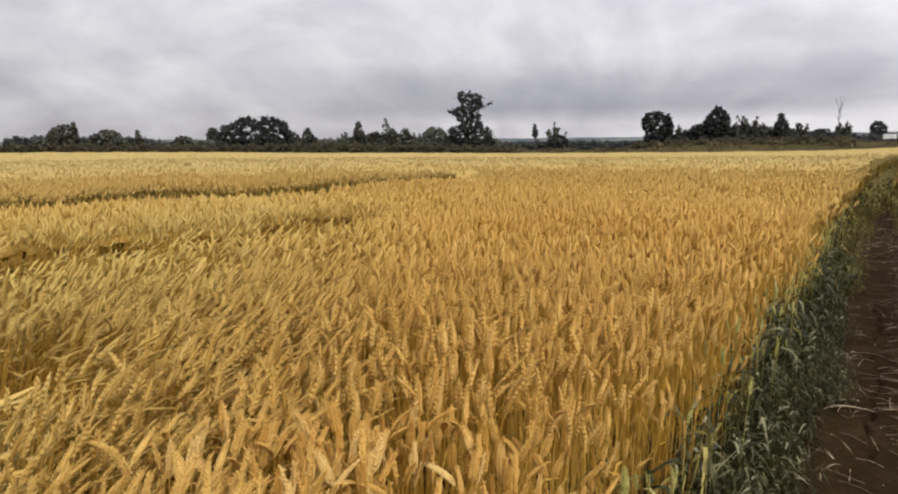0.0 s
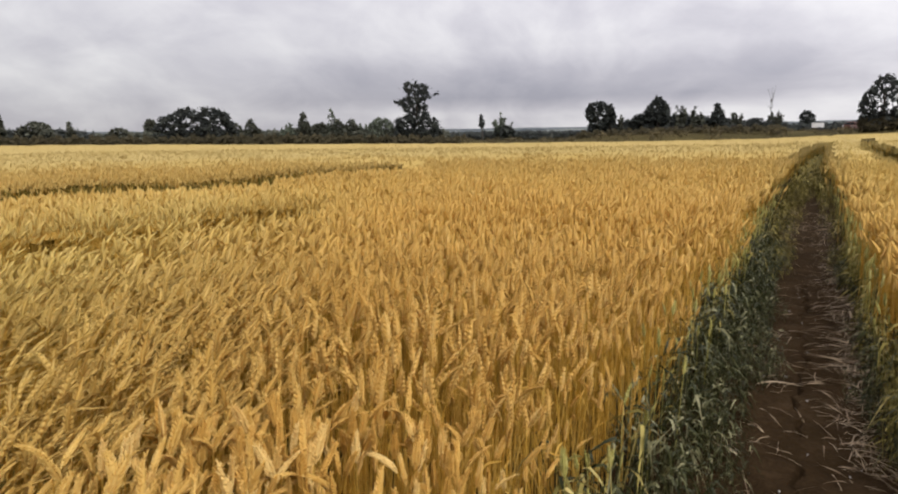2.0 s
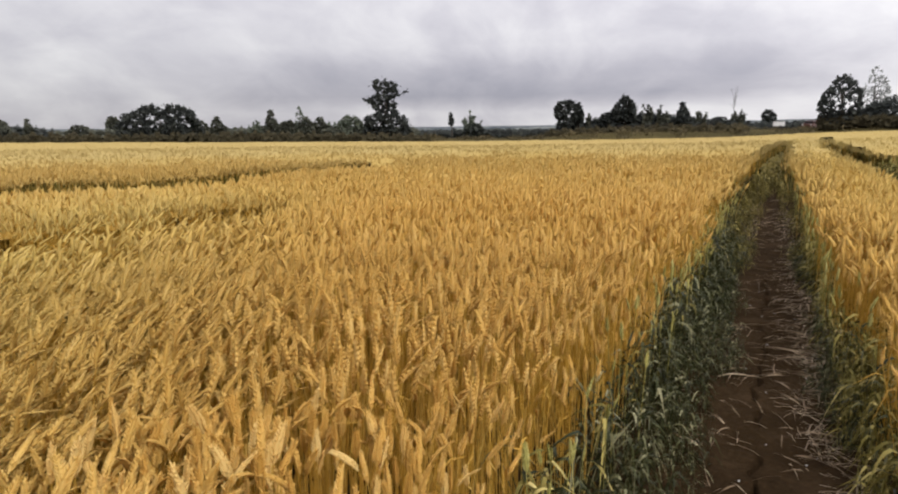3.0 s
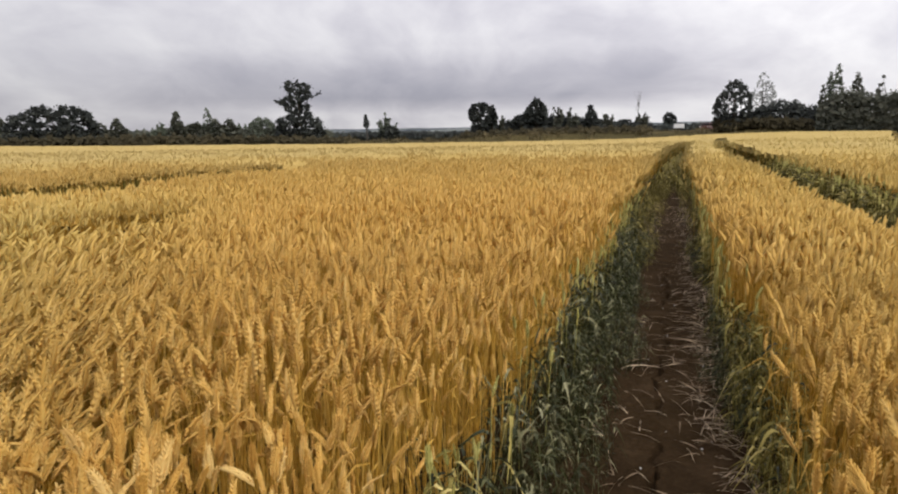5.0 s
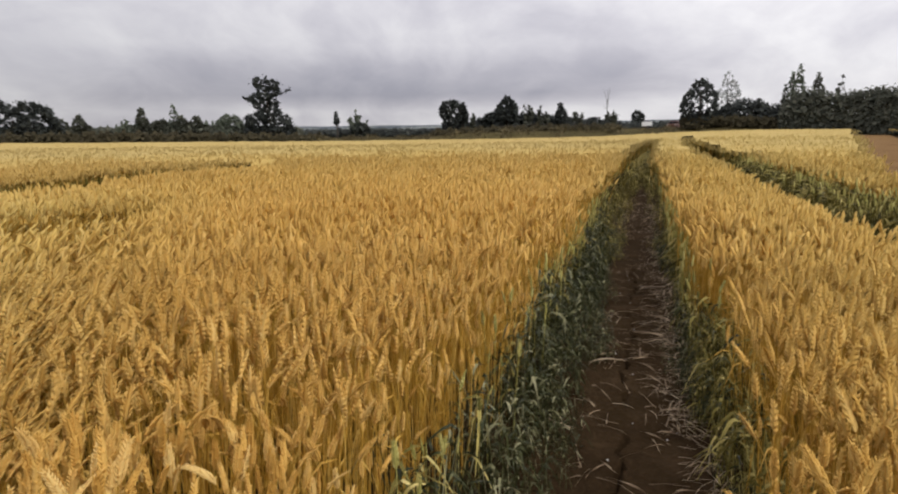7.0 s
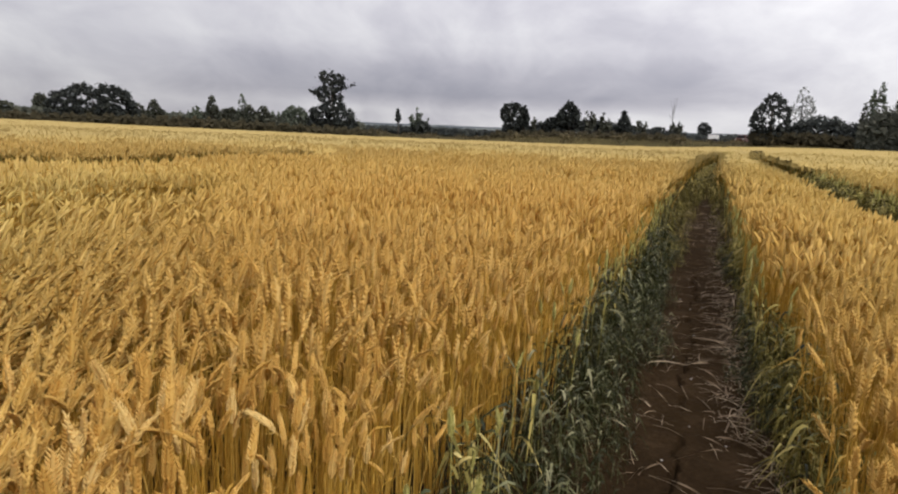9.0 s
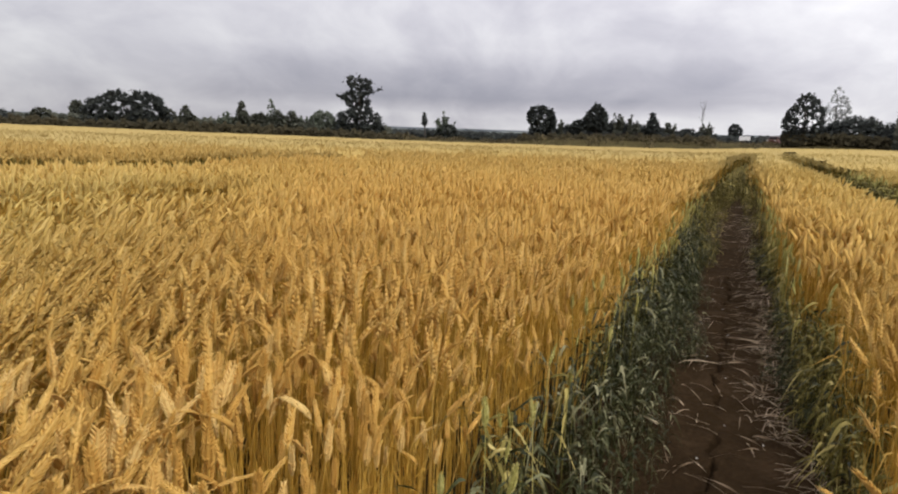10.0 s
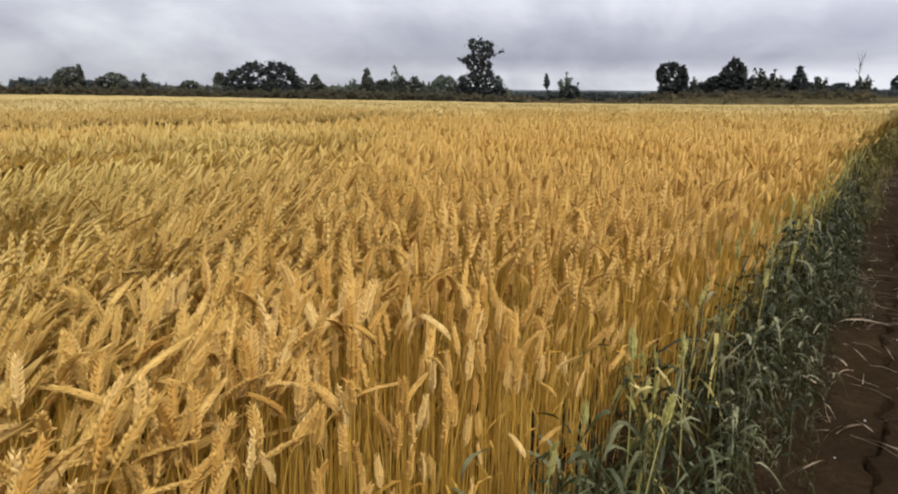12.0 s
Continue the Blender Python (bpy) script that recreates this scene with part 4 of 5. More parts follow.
# ---- verge ----
def verge():
    """Rough grass on the bank behind the wheat."""
    pieces = []
    for k in range(4):
        r = np.random.default_rng(400 + k)
        tuft = join([shifted(blade(r.uniform(0.3, 0.6), 0.03, r.uniform(0.3, 0.9), r.uniform(1.0, 2.2), 2, r.uniform(-1, 1)), 0, r.uniform(0, 6.3)) for _ in range(5)])
        n = 1100
        az = np.where(RNG.random(n) < 0.5, RNG.uniform(3, 36, n), RNG.uniform(-38, 60, n))
        d = field_end(az) + RNG.uniform(1, 14, n)
        x, y = d * np.sin(np.radians(az)), d * np.cos(np.radians(az))
        clump = 0.6 + 0.5 * np.sin(az * 2.1) * np.sin(az * 0.63 + 1) + RNG.uniform(0, 0.4, n)
        pieces.append(spread(tuft, x, y, ground(x, y), RNG.uniform(0, 6.28, n), np.zeros(n), np.zeros(n), np.clip(clump, 0.3, 1.4)))
    ob = new("rough_grass", mesh_of("rough_grass", *join(pieces), None, [M_VERGE]))
    tagged(ob, "rough olive and tan grass on the bank behind the wheat", "grass", kind="stuff")


verge()


def dirt_path():
    """The bare path along the crop's eastern edge."""
    b = radians(48.1)
    ss = np.linspace(-50, 92, 60)
    offs = np.array([-0.3, 0.4, 1.1, 1.8, 2.6, 3.2])
    gs, go = np.meshgrid(ss, offs, indexing="ij")
    ahead, side = np.clip(gs, 0, None), b * smooth(gs, -4, 0)
    x = 8.77 + ahead * math.sin(b) + go * np.cos(side)
    y = 7.13 + ahead * math.cos(b) + np.clip(gs, None, 0) - go * np.sin(side)
    z = ground(x, y) + 0.01 + 0.015 * np.sin(go * 5 + 0.3 * np.sin(gs))
    a = (np.arange(59)[:, None] * 6 + np.arange(5)).ravel()
    t = np.concatenate([np.stack([a, a + 6, a + 1], -1), np.stack([a + 1, a + 6, a + 7], -1)])
    ob = new("dirt_path", mesh_of("dirt_path", np.stack([x, y, z], -1).reshape(-1, 3), t, None, [M_PATH]))
    tagged(ob, "bare light brown earth path along the crop's edge", "path", kind="structure")


dirt_path()


# ---- trees, hedges ----
def leaves_at(c, out, size, r, spread_by=0.6):
    """Small four-cornered leaf clumps at c that face roughly along out."""
    count = len(c)
    n = out + (0, 0, 0.35) + r.normal(0, spread_by, (count, 3))
    n /= np.linalg.norm(n, axis=1)[:, None]
    u = np.cross(n, r.normal(size=(count, 3)))
    u /= np.linalg.norm(u, axis=1)[:, None]
    w = np.cross(n, u)
    s = (size * r.uniform(0.5, 1.4, count))[:, None]
    v = np.stack([c - u * s, c + w * s * 0.55 + n * s * 0.2, c + u * s, c - w * s * 0.55 + n * s * 0.2], 1).reshape(-1, 3)
    b = np.arange(count) * 4
    return v, np.concatenate([np.stack([b, b + 1, b + 2], -1), np.stack([b, b + 2, b + 3], -1)])


def leaf_cloud(blobs, count, size, seed):
    """Leaf clumps through soft-edged blobs (x, y, z, rx, ry, rz), dense inside and thinning outwards."""
    r = np.random.default_rng(seed)
    blobs = np.array(blobs, float)
    weight = blobs[:, 3] * blobs[:, 5]
    which = r.choice(len(blobs), count, p=weight / weight.sum())
    d = r.normal(size=(count, 3))
    d /= np.linalg.norm(d, axis=1)[:, None]
    rad = np.clip(np.abs(r.normal(0.0, 0.62, count)), 0, 1.35)
    # larger sprays close the inside
    inner = r.random(count) < 0.3
    rad[inner] *= 0.55
    size = np.where(inner, 2.1 * size, size)
    c = blobs[which, :3] + d * rad[:, None] * blobs[which, 3:]
    c[:, 2] = np.maximum(c[:, 2], 0.05)
    return leaves_at(c, d, size, r)


def limb(p0, p1, r0, r1, sides=6):
    p0, p1 = np.array(p0, float), np.array(p1, float)
    pts = [p0 + (p1 - p0) * f + np.array([0.04, 0.03, 0]) * np.linalg.norm(p1 - p0) * math.sin(f * 5) for f in (0, 0.33, 0.66, 1)]
    return tube(pts, [r0, r0 * 0.67 + r1 * 0.33, r0 * 0.33 + r1 * 0.67, r1], sides)


# half widths of a crown to its two sides, as shares of its width, by share of its height
CROWNS = {
    "tiers": [(0, 0.36, 0.42), (0.1, 0.45, 0.5), (0.22, 0.46, 0.48), (0.32, 0.44, 0.42), (0.38, 0.26, 0.32), (0.43, 0.16, 0.20), (0.5, 0.30, 0.25), (0.56, 0.25, 0.24), (0.62, 0.36, 0.22), (0.68, 0.36, 0.16), (0.73, 0.22, 0.24), (0.78, 0.16, 0.26), (0.83, 0.20, 0.16), (0.88, 0.24, 0.27), (0.94, 0.21, 0.20), (0.98, 0.18, 0.05), (1.0, 0.12, 0.02)],
    "dome": [(0, 0.36, 0.40), (0.15, 0.5, 0.5), (0.4, 0.48, 0.47), (0.6, 0.42, 0.42), (0.8, 0.28, 0.36), (0.92, 0.18, 0.28), (1.0, 0.08, 0.16)],
    "round": [(0, 0.20, 0.18), (0.2, 0.42, 0.40), (0.45, 0.5, 0.5), (0.7, 0.44, 0.42), (0.88, 0.30, 0.26), (1.0, 0.12, 0.10)],
    "tall": [(0, 0.24, 0.24), (0.12, 0.46, 0.42), (0.35, 0.5, 0.5), (0.6, 0.38, 0.42), (0.8, 0.26, 0.24), (1.0, 0.07, 0.05)],
    "ragged": [(0, 0.34, 0.30), (0.15, 0.48, 0.42), (0.4, 0.5, 0.5), (0.6, 0.40, 0.44), (0.72, 0.22, 0.36), (0.85, 0.20, 0.16), (0.93, 0.10, 0.13), (1.0, 0.05, 0.03)],
    "ash": [(0, 0.20, 0.40), (0.2, 0.34, 0.45), (0.38, 0.5, 0.46), (0.54, 0.46, 0.44), (0.7, 0.36, 0.40), (0.84, 0.24, 0.30), (0.94, 0.14, 0.16), (1.0, 0.06, 0.05)],
    "fan": [(0, 0.12, 0.12), (0.2, 0.28, 0.24), (0.45, 0.44, 0.42), (0.7, 0.5, 0.5), (0.86, 0.42, 0.46), (0.95, 0.26, 0.32), (1.0, 0.10, 0.12)],
    "cone": [(0, 0.5, 0.5), (0.3, 0.44, 0.48), (0.55, 0.28, 0.30), (0.75, 0.20, 0.16), (1.0, 0.06, 0.05)],
}


def crown_blobs(style, h, w, seed):
    """Clumps of foliage that fill a crown's outline unevenly, leaving gaps."""
    r = np.random.default_rng(seed)
    out = []
    if style == "sprig":
        # thin upright shoots that fan out from the foot
        for k in range(max(4, int(w * 3.2))):
            lean, top = r.uniform(-0.46, 0.46) * w, h * r.uniform(0.55, 1.0)
            top *= 1 - 0.35 * abs(2 * lean / w)
            for f in np.arange(0.08, 1.0, 0.11):
                s = (0.13 + 0.13 * (1 - f)) * math.sqrt(w) * r.uniform(0.6, 1.2)
                out.append((lean * (0.45 + 0.55 * f) + r.normal(0, 0.04) * w, r.normal(0, 0.12) * w, f * top, s, s, s * 1.7))
        top = max(b[2] + 0.6 * b[5] for b in out)
        return [(x, y, z * h / top, rx, ry, rz) for x, y, z, rx, ry, rz in out]
    at, left, right = zip(*CROWNS[style])
    typical = max(0.062 * math.sqrt(w * h), 0.2)
    widest = max(p + q for p, q in zip(left, right)) * w
    for k in range(int(3.0 * h * w / typical ** 2)):
        f = r.random()
        a, b = np.interp(f, at, left) * w, np.interp(f, at, right) * w
        if r.random() > (a + b) / widest:
            continue
        s = typical * r.uniform(0.55, 1.6)
        x = r.uniform(-a, b)
        # gathered towards the outline, so that the outline is lumpy
        if r.random() < 0.16:
            x = (-a if r.random() < a / (a + b) else b) * r.uniform(0.82, 1.04)
        depth = 0.36 * w * math.sqrt(max(0.05, 1 - (x / (a + b + 0.01)) ** 2))
        out.append((x, r.uniform(-depth, depth), f * h, s, s, s * 0.72))
    if style == "tiers":
        for f, reach in ((0.66, -0.46), (0.645, -0.39), (0.66, -0.32), (0.67, -0.25), (0.74, 0.28), (0.755, 0.34), (0.775, 0.40), (0.79, 0.46), (0.97, -0.2), (0.9, 0.24)):
            out.append((reach * w, 0.0, f * h, typical * 0.8, typical * 0.8, typical * 0.6))
    top = max(b[2] + 0.6 * b[5] for b in out)
    return [(x, y, z * h / top, rx, ry, rz) for x, y, z, rx, ry, rz in out]


def tree(name, az, dist, el, width, style, label, category="tree", leaf=None, seed=0, fill=1.0, size=0.16, bare=0.0, group="line of trees behind the field"):
    """A tree at an azimuth and distance, its top seen el degrees above eye level and width degrees wide."""
    a = radians(az)
    x, y = dist * math.sin(a), dist * math.cos(a)
    z = float(ground(x, y))
    h = dist * math.tan(radians(el)) + 1.49 - z
    w = dist * 2 * math.tan(radians(width / 2))
    ob = tagged(new(name), label, category, group)
    ob.matrix_world = pose(x, y, z, 0, 0, -az)
    blobs = [(bx, by, bare * h + bz * (1 - bare), rx, ry, rz) for bx, by, bz, rx, ry, rz in crown_blobs(style, h, w, seed)]
    trunk = part("trunk", limb((0, 0, -0.05), (0.02 * h, 0, 0.62 * h), 0.022 * h + 0.03, 0.008 * h + 0.01), M_BARK, ob)
    for bx, by, bz, rx, ry, rz in blobs[::max(3, len(blobs) // 14)]:
        start = min(0.55 * h, max(0.15 * h, bz * 0.55))
        part("limb", limb((0.01 * h, 0, start), (bx * 0.9, by * 0.9, bz), 0.009 * h + 0.01, 0.004, 4), M_BARK, trunk)
    count = int(fill * (4.5 if style == "sprig" else 1.6) * sum(b[3] * b[5] for b in blobs) / (size * size)) + 40
    part("crown", leaf_cloud(blobs, min(count, 9000), size, seed + 500), leaf or M_LEAF, ob)
    return ob


def hedge(name, top, near, label, seed, leaf=None, size=0.17, fill=1.0, uneven=0.12, deep=0.9):
    """A length of hedge: top is a row of (azimuth, degrees above eye level), near the distances of its ends."""
    r = np.random.default_rng(seed)
    azs, els = zip(*top)
    az0, az1 = azs[0], azs[-1]

    def place(az):
        d = near[0] + (near[1] - near[0]) * (az - az0) / (az1 - az0)
        x, y = d * np.sin(np.radians(az)), d * np.cos(np.radians(az))
        el = np.interp(az, azs, els)
        el = el + uneven * (np.sin(az * 5.1 + seed) + 0.8 * np.sin(az * 11.7 + 2 * seed) + 0.5 * np.sin(az * 23.0 + seed)) * 0.6
        z = ground(x, y)
        return x, y, z, np.maximum(0.45, d * np.tan(np.radians(el)) + 1.49 - z)

    ox, oy, oz, _ = (float(c) for c in place((az0 + az1) / 2))
    ob = tagged(new(name), label, "hedge")
    ob.location = (ox, oy, oz)
    for az in np.arange(az0 + 0.3, az1, 0.7):
        x, y, z, h = (float(c) for c in place(az + r.uniform(-0.25, 0.25)))
        part("stem", limb((x - ox, y - oy, z - oz - 0.1), (x - ox + r.normal(0, 0.3), y - oy, z - oz + 0.7 * h), 0.05, 0.015, 4), M_BARK, ob)
    span = radians(az1 - az0) * (near[0] + near[1]) / 2
    high = float(np.mean(place(np.linspace(az0, az1, 40))[3]))
    count = min(int(fill * 4.5 * span * (high + 0.3) / (1.1 * size * size)), 16000)
    x, y, z, h = place(r.uniform(az0, az1, count))
    f = r.random(count) ** 0.85
    bulge = deep * np.sqrt(np.clip(1.05 - f * f, 0.05, 1))
    back = r.normal(0, 0.6, count) * bulge
    way = np.stack([x, y], -1) / np.hypot(x, y)[:, None]
    c = np.stack([x - ox + way[:, 0] * back, y - oy + way[:, 1] * back, z - oz + f * h * (1 + 0.05 * r.normal(size=count))], -1)
    out = np.stack([-way[:, 0], -way[:, 1], 1.2 * f], -1)
    # larger sprays close the inside
    inner = (r.random(count) < 0.3) & (f < 0.9)
    part("foliage", leaves_at(c, out, np.where(inner, 2.2 * size, size), r, 0.4), leaf or M_LEAF, ob)
    return ob


# haze over the small hedgerow trees is put into a lighter leaf colour
tree("round_tree", -31.3, 112, 1.68, 2.5, "dome", "dark broad tree standing in the far hedgerow", seed=1, leaf=M_HEDGE)
tree("slender_tree", -30.5, 111.5, 1.85, 0.7, "tall", "small dark treetop beside a broad tree", seed=41, leaf=M_HEDGE)
tree("round_tree", -28.4, 111, 1.25, 2.9, "dome", "low dark spreading tree in the far hedgerow", seed=2, leaf=M_HEDGE)
tree("slender_tree", -26.1, 110, 1.22, 0.7, "tall", "small slender tree in the far hedgerow", seed=3, leaf=M_HEDGE)
tree("round_tree", -22.9, 110, 0.78, 1.6, "dome", "small round dark bush-like tree beyond the wheat", seed=4, leaf=M_HEDGE)
tree("slender_tree", -20.5, 110, 1.42, 0.9, "round", "thin small tree beside the big domed tree", seed=5, bare=0.15, leaf=M_HEDGE)
tree("domed_tree", -17.1, 108, 2.4, 6.2, "dome", "large dark domed oak tree with a wide spreading crown", seed=61, fill=1.5)
tree("slender_tree", -13.9, 107, 1.02, 0.8, "tall", "small dark tree beside the domed oak", seed=42, leaf=M_HEDGE)
tree("slender_tree", -12.8, 106, 1.38, 1.7, "cone", "small dark pointed tree beyond the wheat", seed=7, leaf=M_HEDGE)
tree("slender_tree", -9.7, 106, 1.02, 1.7, "sprig", "thin grey-green sapling in the hedgerow", seed=8, fill=0.45, leaf=M_PALE)
tree("conical_tree", -8.5, 106, 1.9, 1.5, "cone", "small conical dark tree in the hedgerow", seed=9, leaf=M_HEDGE)
tree("round_tree", -7.1, 106, 0.98, 1.3, "round", "short dark tree in the hedgerow", seed=10, leaf=M_HEDGE)
tree("slender_tree", -6.15, 106, 2.2, 0.8, "tall", "sparse tall young tree with thin twigs", seed=11, fill=0.3, leaf=M_PALE)
tree("slender_tree", -5.6, 106, 1.3, 1.2, "tall", "narrow dark young tree in the hedgerow", seed=12, leaf=M_HEDGE)
tree("round_tree", -4.5, 106, 1.22, 1.1, "round", "small round-topped dark tree", seed=13, leaf=M_HEDGE)
tree("slender_tree", -3.4, 106, 0.95, 0.8, "sprig", "sparse pale sapling in the hedgerow", seed=14, fill=0.4, leaf=M_PALE)
tree("willow_tree", -1.9, 106, 1.38, 2.2, "round", "grey-green rounded willow beside the tallest tree", seed=15, leaf=M_PALE, fill=0.8)
tree("tall_tree", 1.2, 104, 4.45, 4.0, "tiers", "tall dark tree with separate tiers of branches", seed=16, fill=0.95, size=0.15)
tree("sapling", 6.85, 104, 1.5, 0.42, "tall", "lone sapling with a bare thin stem", seed=17, bare=0.5, size=0.1, fill=0.55)
tree("sparse_bush", 8.65, 104, 1.65, 2.1, "sprig", "sparse upright bush with pale twigs", "bush", seed=18, fill=0.5, size=0.12, leaf=M_PALE)
tree("low_bush", 8.8, 103.6, 0.5, 1.9, "dome", "dark low bush round the foot of bare shoots", "bush", seed=43)
tree("round_tree", 16.75, 103, 2.38, 1.9, "fan", "dark round-crowned tree on a short trunk", seed=19, bare=0.12, fill=0.8)
tree("slender_tree", 17.8, 103.3, 2.1, 0.8, "tall", "narrow dark tree leaning on a round-crowned one", seed=44, bare=0.3)
tree("slender_tree", 18.8, 104, 1.25, 1.0, "sprig", "thin low tree with gaps in its crown", seed=20, fill=0.7, leaf=M_HEDGE)
tree("round_tree", 20.1, 104, 1.3, 1.7, "dome", "dark rounded tree in the hedge", seed=21)
tree("round_tree", 21.6, 104, 2.68, 1.9, "ragged", "tall dark tree rising over the hedge", seed=22, bare=0.3, fill=1.2)
tree("slender_tree", 23.3, 104, 1.95, 1.3, "sprig", "upright tree with thin tops", seed=23, leaf=M_HEDGE)
tree("slender_tree", 24.6, 104, 1.75, 1.4, "sprig", "forked upright tree with feathery tops", seed=24, leaf=M_HEDGE)
tree("slender_tree", 26.25, 104, 2.0, 1.6, "cone", "pointed dark tree in the hedge", seed=25)
tree("slender_tree", 27.6, 105, 1.25, 1.1, "sprig", "small dark feathery tree in the hedge", seed=26, leaf=M_HEDGE)
tree("round_tree", 29.0, 106, 0.75, 2.0, "dome", "low rounded dark bush in the hedge", "bush", seed=27)
tree("slender_tree", 30.4, 106, 1.25, 1.2, "sprig", "sparse small tree at the end of the hedge", seed=28, fill=0.6, leaf=M_HEDGE)
tree("round_tree", 32.6, 120, 1.22, 1.0, "round", "small tree standing alone by the gateway", seed=29, bare=0.2, fill=0.7)
tree("ash_tree", 37.4, 104, 3.72, 2.9, "ash", "tall dark leafy tree at the end of the eastern hedge", seed=30, fill=0.5)
tree("pale_tree", 39.4, 108, 4.15, 2.0, "ragged", "thin pale grey half-bare tree", seed=32, leaf=M_GREY, fill=0.24, size=0.12)
tree("poplar", 44.45, 100, 4.4, 1.0, "tall", "tall narrow poplar with an open crown", seed=33, fill=0.5, size=0.13, leaf=M_PALE)
tree("poplar", 43.95, 100, 3.95, 0.7, "tall", "slim poplar with an open crown beside a taller one", seed=38, fill=0.5, size=0.13, leaf=M_PALE)
tree("poplar", 43.55, 100, 2.95, 0.6, "tall", "slim young poplar beside a taller one", seed=34, fill=0.5, size=0.13, leaf=M_HEDGE)
tree("poplar", 45.7, 100, 3.78, 1.1, "ragged", "narrow poplar rising behind the dark hedge", seed=35, fill=0.6, size=0.13, leaf=M_HEDGE)
tree("poplar", 47.5, 98, 3.5, 1.4, "sprig", "open-crowned poplar behind the dark hedge", seed=36, fill=0.7, size=0.13, leaf=M_HEDGE)
tree("poplar", 49.5, 97, 2.6, 0.8, "tall", "small poplar top over the dark hedge", seed=37, fill=0.7)
H0 = "low brown brambles and dead weeds along the hedge's foot"
hedge("bramble_bank", [(-36, 0.15), (-26, 0.05), (-20, -0.1)], (113, 100), H0, 70, leaf=M_BRAMBLE, uneven=0.2)
hedge("bramble_bank", [(-20, -0.1), (-11, -0.05), (-4, -0.2)], (100, 94), H0, 71, leaf=M_BRAMBLE, uneven=0.2)
hedge("bramble_bank", [(-4, -0.2), (5, -0.5)], (94, 92), H0, 72, leaf=M_BRAMBLE, uneven=0.2)
hedge("bramble_bank", [(15, -0.2), (22, 0.0), (31, 0.1)], (98, 99), H0, 73, leaf=M_BRAMBLE, uneven=0.2)
H1 = "uneven dark overgrown hedgerow behind the wheat"
hedge("hedge_row", [(-35, 0.6), (-32.5, 0.75), (-27, 0.6), (-24.5, 0.4)], (113, 110.5), H1, 50)
hedge("hedge_row", [(-24.5, 0.3), (-20, 0.4), (-14, 0.4)], (110.5, 107.5), H1, 51, leaf=M_HEDGE)
hedge("hedge_row", [(-14, 0.35), (-10.5, 0.35), (-8, 0.75), (-5, 0.6)], (107.5, 106.5), H1, 52, leaf=M_HEDGE)
hedge("hedge_row", [(-5, 0.55), (-1, 0.35), (4, 0.1)], (106.5, 104.5), H1, 53, leaf=M_HEDGE)
hedge("low_hedge", [(4, -0.05), (9, 0.05), (16, -0.1)], (108, 106), "low rough hedge at the field's end", 54, uneven=0.06)
hedge("hedge_row", [(16, 0.3), (18, 0.45), (20, 0.95), (23, 1.1)], (105, 105), H1, 55)
hedge("hedge_row", [(23, 1.15), (25.5, 0.95), (28, 0.55), (30.5, 0.35)], (105, 106), H1, 56)
hedge("low_hedge", [(30.5, 0.3), (33, 0.2), (37, 0.35)], (119, 114), "low dark hedge by the far farm gateway", 57)
H2 = "thick dark green hedge of bushes along the eastern boundary"
hedge("tall_hedge", [(36, 0.75), (38.5, 1.05), (39.5, 1.5), (40.3, 1.85), (41.6, 1.85), (42.4, 1.5), (43.8, 1.3)], (106, 102), H2, 58, uneven=0.1)
hedge("tall_hedge", [(43.3, 1.4), (44.2, 2.15), (45.0, 2.45), (46.2, 2.2), (47.2, 2.05), (49, 2.3), (50, 2.35)], (98, 92), H2, 59, uneven=0.06, leaf=M_HEDGE)
hedge("tall_hedge", [(49.5, 2.3), (55, 2.5), (62, 2.4)], (92, 80), H2, 60, uneven=0.08, leaf=M_HEDGE)
hedge("bramble_bank", [(36, 0.45), (40, 0.6), (45, 0.3)], (104, 100), "brown dead growth along the foot of the eastern hedge", 74, leaf=M_BRAMBLE)


# ---- far fence, trailer, car, tunnel ----
def box(size, at=(0, 0, 0), bevel=0.0, taper=1.0):
    bm = bmesh.new()
    bmesh.ops.create_cube(bm, size=1.0)
    for v in bm.verts:
        k = taper if v.co.z > 0 else 1.0
        v.co = Vector((v.co.x * size[0] * k + at[0], v.co.y * size[1] * k + at[1], v.co.z * size[2] + at[2]))
    if bevel:
        bmesh.ops.bevel(bm, geom=bm.edges[:], offset=bevel, segments=2, affect="EDGES", profile=0.6)
    return bm


def wheel_mesh(radius, width):
    bm = bmesh.new()
    bmesh.ops.create_cone(bm, cap_ends=True, segments=18, radius1=radius, radius2=radius, depth=width, matrix=Matrix.Rotation(radians(90), 4, "X"))
    bmesh.ops.bevel(bm, geom=bm.edges[:], offset=width * 0.2, segments=2, affect="EDGES")
    return bm


def at_azimuth(az, dist, turn=0.0):
    x, y = dist * math.sin(radians(az)), dist * math.cos(radians(az))
    return pose(x, y, float(ground(x, y)), 0, 0, -az + turn)


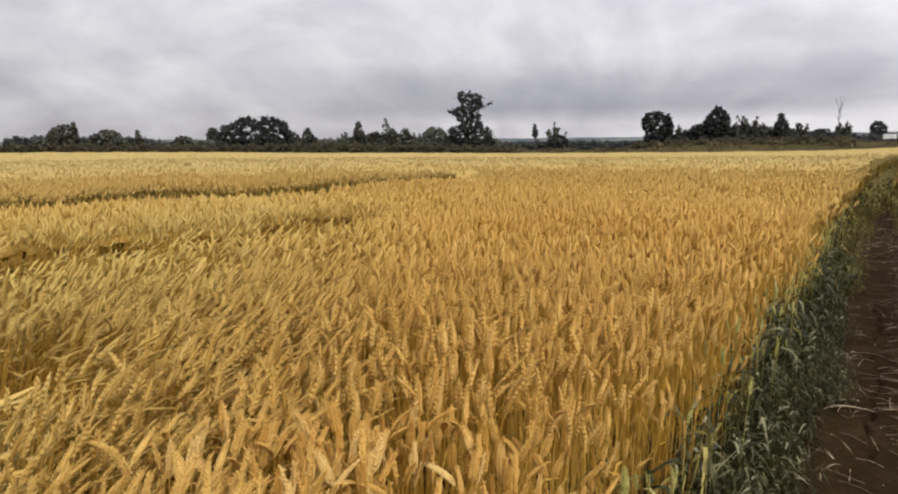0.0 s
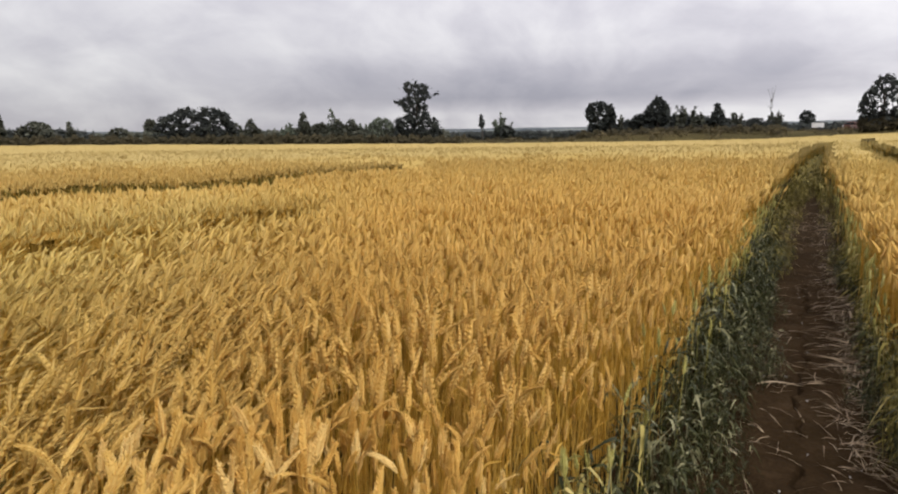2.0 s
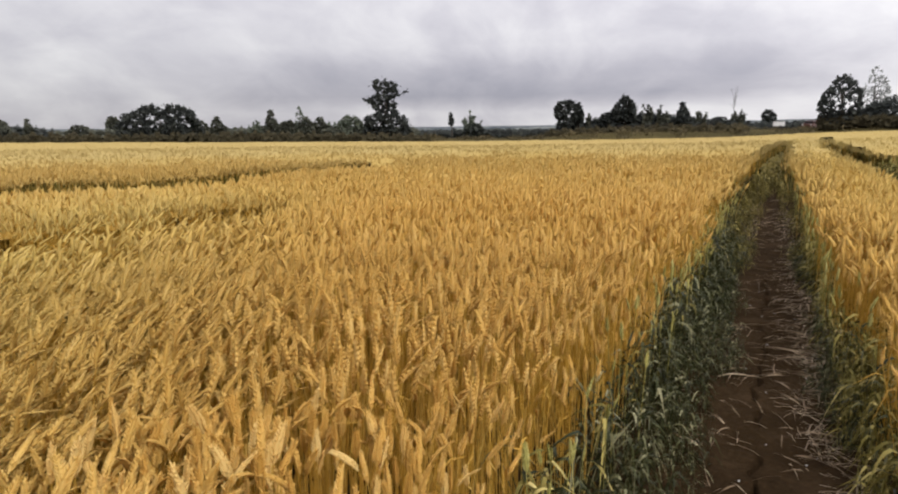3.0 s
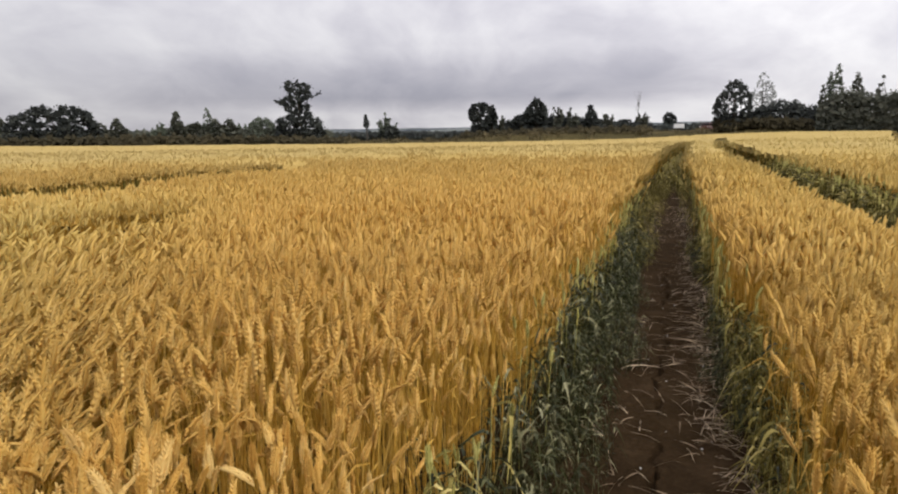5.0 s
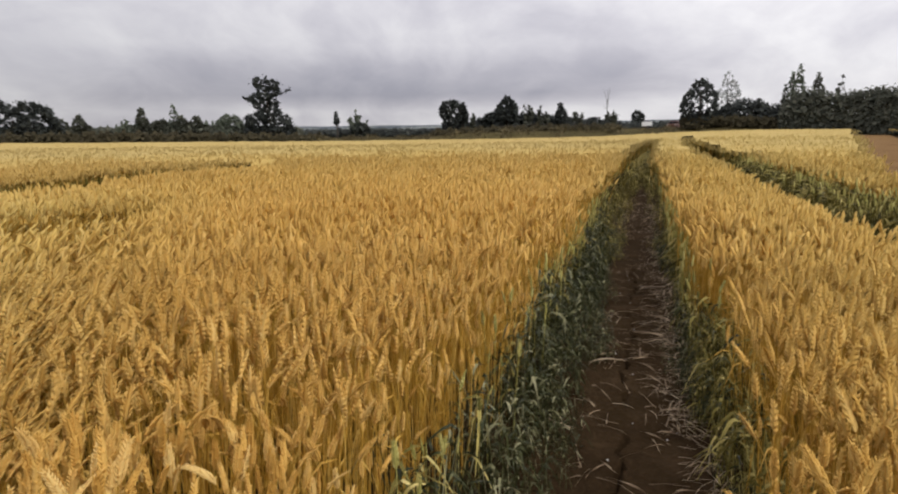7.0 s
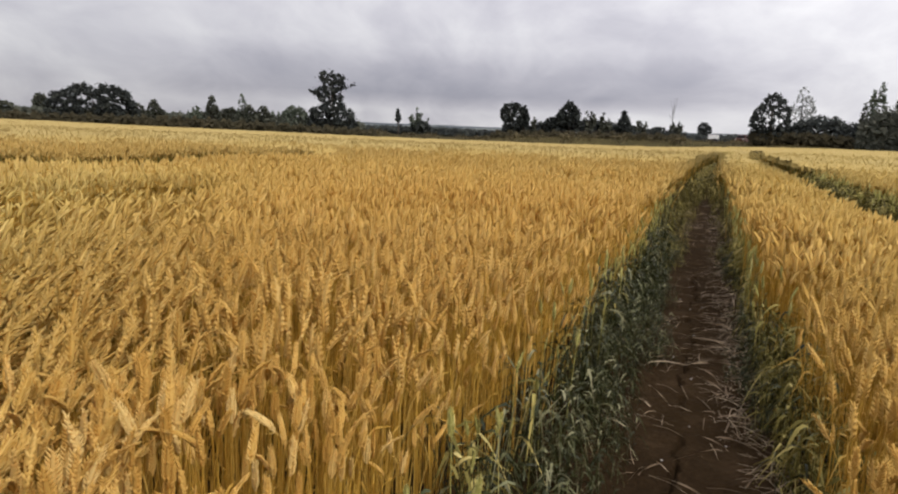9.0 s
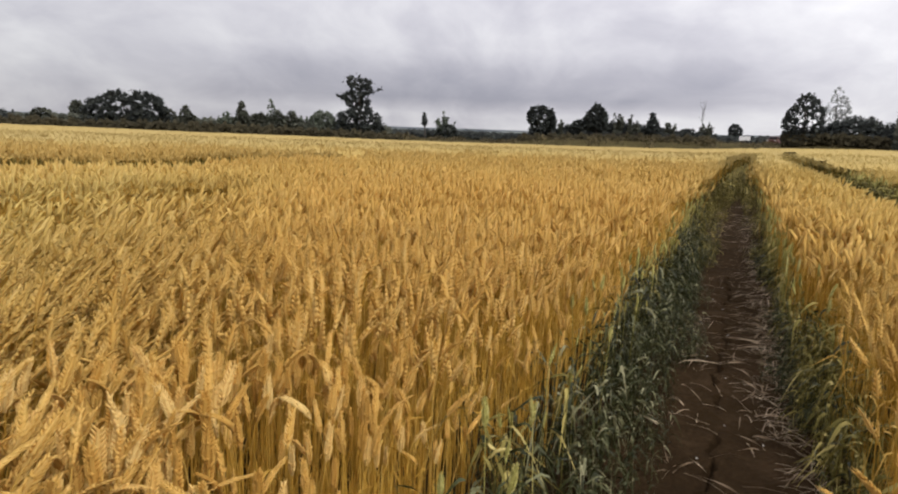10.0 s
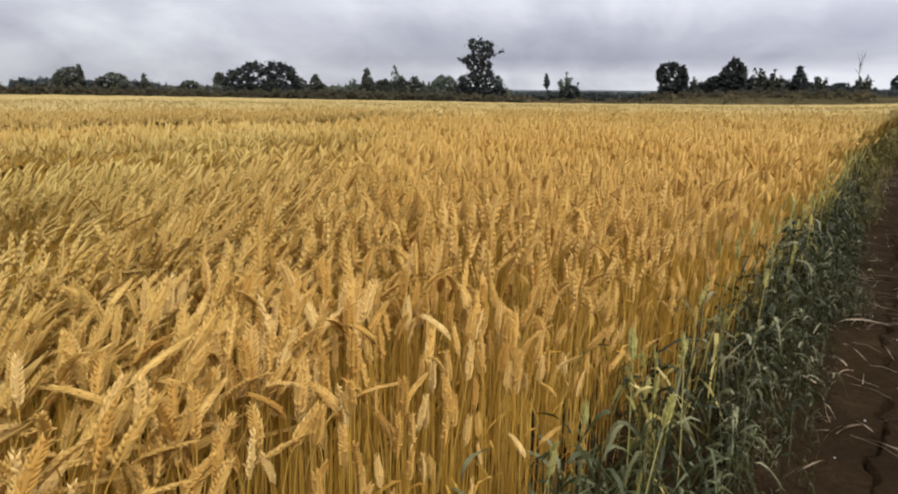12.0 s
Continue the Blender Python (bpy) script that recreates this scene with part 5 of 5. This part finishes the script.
def fence(az0, az1, dist, n):
    ob = tagged(new("rail_fence"), "weathered dark wooden post and rail fence before the hedge", "fence")
    pts = []
    for k in range(n + 1):
        a = radians(az0 + (az1 - az0) * k / n)
        x, y = dist * math.sin(a), dist * math.cos(a)
        pts.append(Vector((x, y, float(ground(x, y)))))
        bm = box((0.11, 0.11, 1.05), (x, y, pts[-1].z + 0.47), 0.015)
        part("post", bm, M_WOOD, ob)
    for p0, p1 in zip(pts, pts[1:]):
        for h in (0.42, 0.84):
            way = p1 - p0
            bm = box((way.length, 0.05, 0.10), (0, 0, 0), 0.01)
            bmesh.ops.transform(bm, matrix=Matrix.Translation((p0 + p1) / 2 + Vector((0, -0.06, h))) @ Matrix.Rotation(math.atan2(way.y, way.x), 4, "Z"), verts=bm.verts)
            part("rail", bm, M_WOOD, ob)


fence(20.5, 28.5, 103.4, 7)


def trailer():
    ob = tagged(new("trailer"), "white box trailer parked beside the far gateway", "trailer")
    ob.matrix_world = at_azimuth(33.35, 112, 4)
    part("body", box((1.55, 1.1, 0.72), (0, 0, 0.86), 0.05), M_WHITE, ob)
    part("roof_trim", box((1.59, 1.14, 0.05), (0, 0, 1.245), 0.01), M_WOOD, ob)
    part("chassis", box((1.7, 0.8, 0.10), (0, 0, 0.45), 0.02), M_DARK, ob)
    part("drawbar", box((0.9, 0.08, 0.08), (-1.2, 0, 0.45), 0.02), M_DARK, ob)
    for y in (-0.52, 0.52):
        bm = wheel_mesh(0.3, 0.18)
        bmesh.ops.translate(bm, vec=(0.2, y, 0.3), verts=bm.verts)
        part("wheel", bm, M_DARK, ob)


def car():
    ob = tagged(new("car"), "small dull red car parked at the far gateway", "car")
    ob.matrix_world = at_azimuth(35.5, 110, 76)
    part("body", box((3.4, 1.55, 0.55), (0, 0, 0.55), 0.14), M_RED, ob)
    part("cabin", box((1.9, 1.4, 0.5), (0.1, 0, 1.05), 0.1, 0.78), M_RED, ob)
    for x, w in ((-0.42, 0.75), (0.55, 0.7)):
        part("window", box((w, 0.03, 0.30), (x, -0.655, 1.05), 0.01), M_DARK, ob)
    for x in (-0.80, 1.0):
        part("windscreen", box((0.05, 1.1, 0.34), (x, 0, 1.05), 0.01), M_DARK, ob, "dark glass")
    for y in (-0.55, 0.55):
        for x in (-1.7, 1.7):
            part("lamp", box((0.05, 0.26, 0.13), (x, y, 0.68), 0.02), M_SHEET, ob, "pale lamp glass")
    for x in (-1.05, 1.05):
        for y in (-0.7, 0.7):
            bm = wheel_mesh(0.3, 0.2)
            bmesh.ops.translate(bm, vec=(x, y, 0.3), verts=bm.verts)
            part("wheel", bm, M_DARK, ob)


def tunnel():
    """A small arched shelter covered with pale sheeting."""
    ob = tagged(new("arched_shelter"), "pale arched sheet-covered shelter by the gateway", "shelter")
    ob.matrix_world = at_azimuth(36.5, 116, 10)
    bm = bmesh.new()
    rings = []
    for y in (-1.6, 1.6):
        rings.append([bm.verts.new((1.35 * math.cos(math.pi * k / 14), y, 1.9 * math.sin(math.pi * k / 14) ** 0.8)) for k in range(15)])
    for k in range(14):
        bm.faces.new((rings[0][k], rings[0][k + 1], rings[1][k + 1], rings[1][k]))
    bmesh.ops.solidify(bm, geom=bm.faces[:], thickness=0.05)
    part("cover", bm, M_SHEET, ob)
    for y in (-1.6, 0.0, 1.6):
        pts = [(1.38 * math.cos(math.pi * k / 14), y, 1.93 * max(0, math.sin(math.pi * k / 14)) ** 0.8) for k in range(15)]
        part("hoop", tube(pts, [0.04] * 15, 4), M_WOOD, ob)


trailer()
car()
tunnel()


def dead_tree():
    ob = tagged(new("bare_tree"), "thin bare grey tree rising over the hedge", "tree")
    ob.matrix_world = at_azimuth(30.05, 107)
    h = 107 * math.tan(radians(2.6)) + 1.5
    part("trunk", limb((0, 0, -0.05), (0.1, 0, 0.7 * h), 0.07, 0.03), M_BARK, ob)
    for k, (x, f0, f1) in enumerate(((0.5, 0.66, 1.0), (-0.45, 0.6, 0.95), (0.3, 0.5, 0.7), (-0.5, 0.45, 0.6), (0.05, 0.7, 0.98))):
        part("branch", limb((0.08, 0, f0 * h), (x, 0.1 * k - 0.2, f1 * h), 0.035, 0.012, 4), M_BARK, ob)


dead_tree()
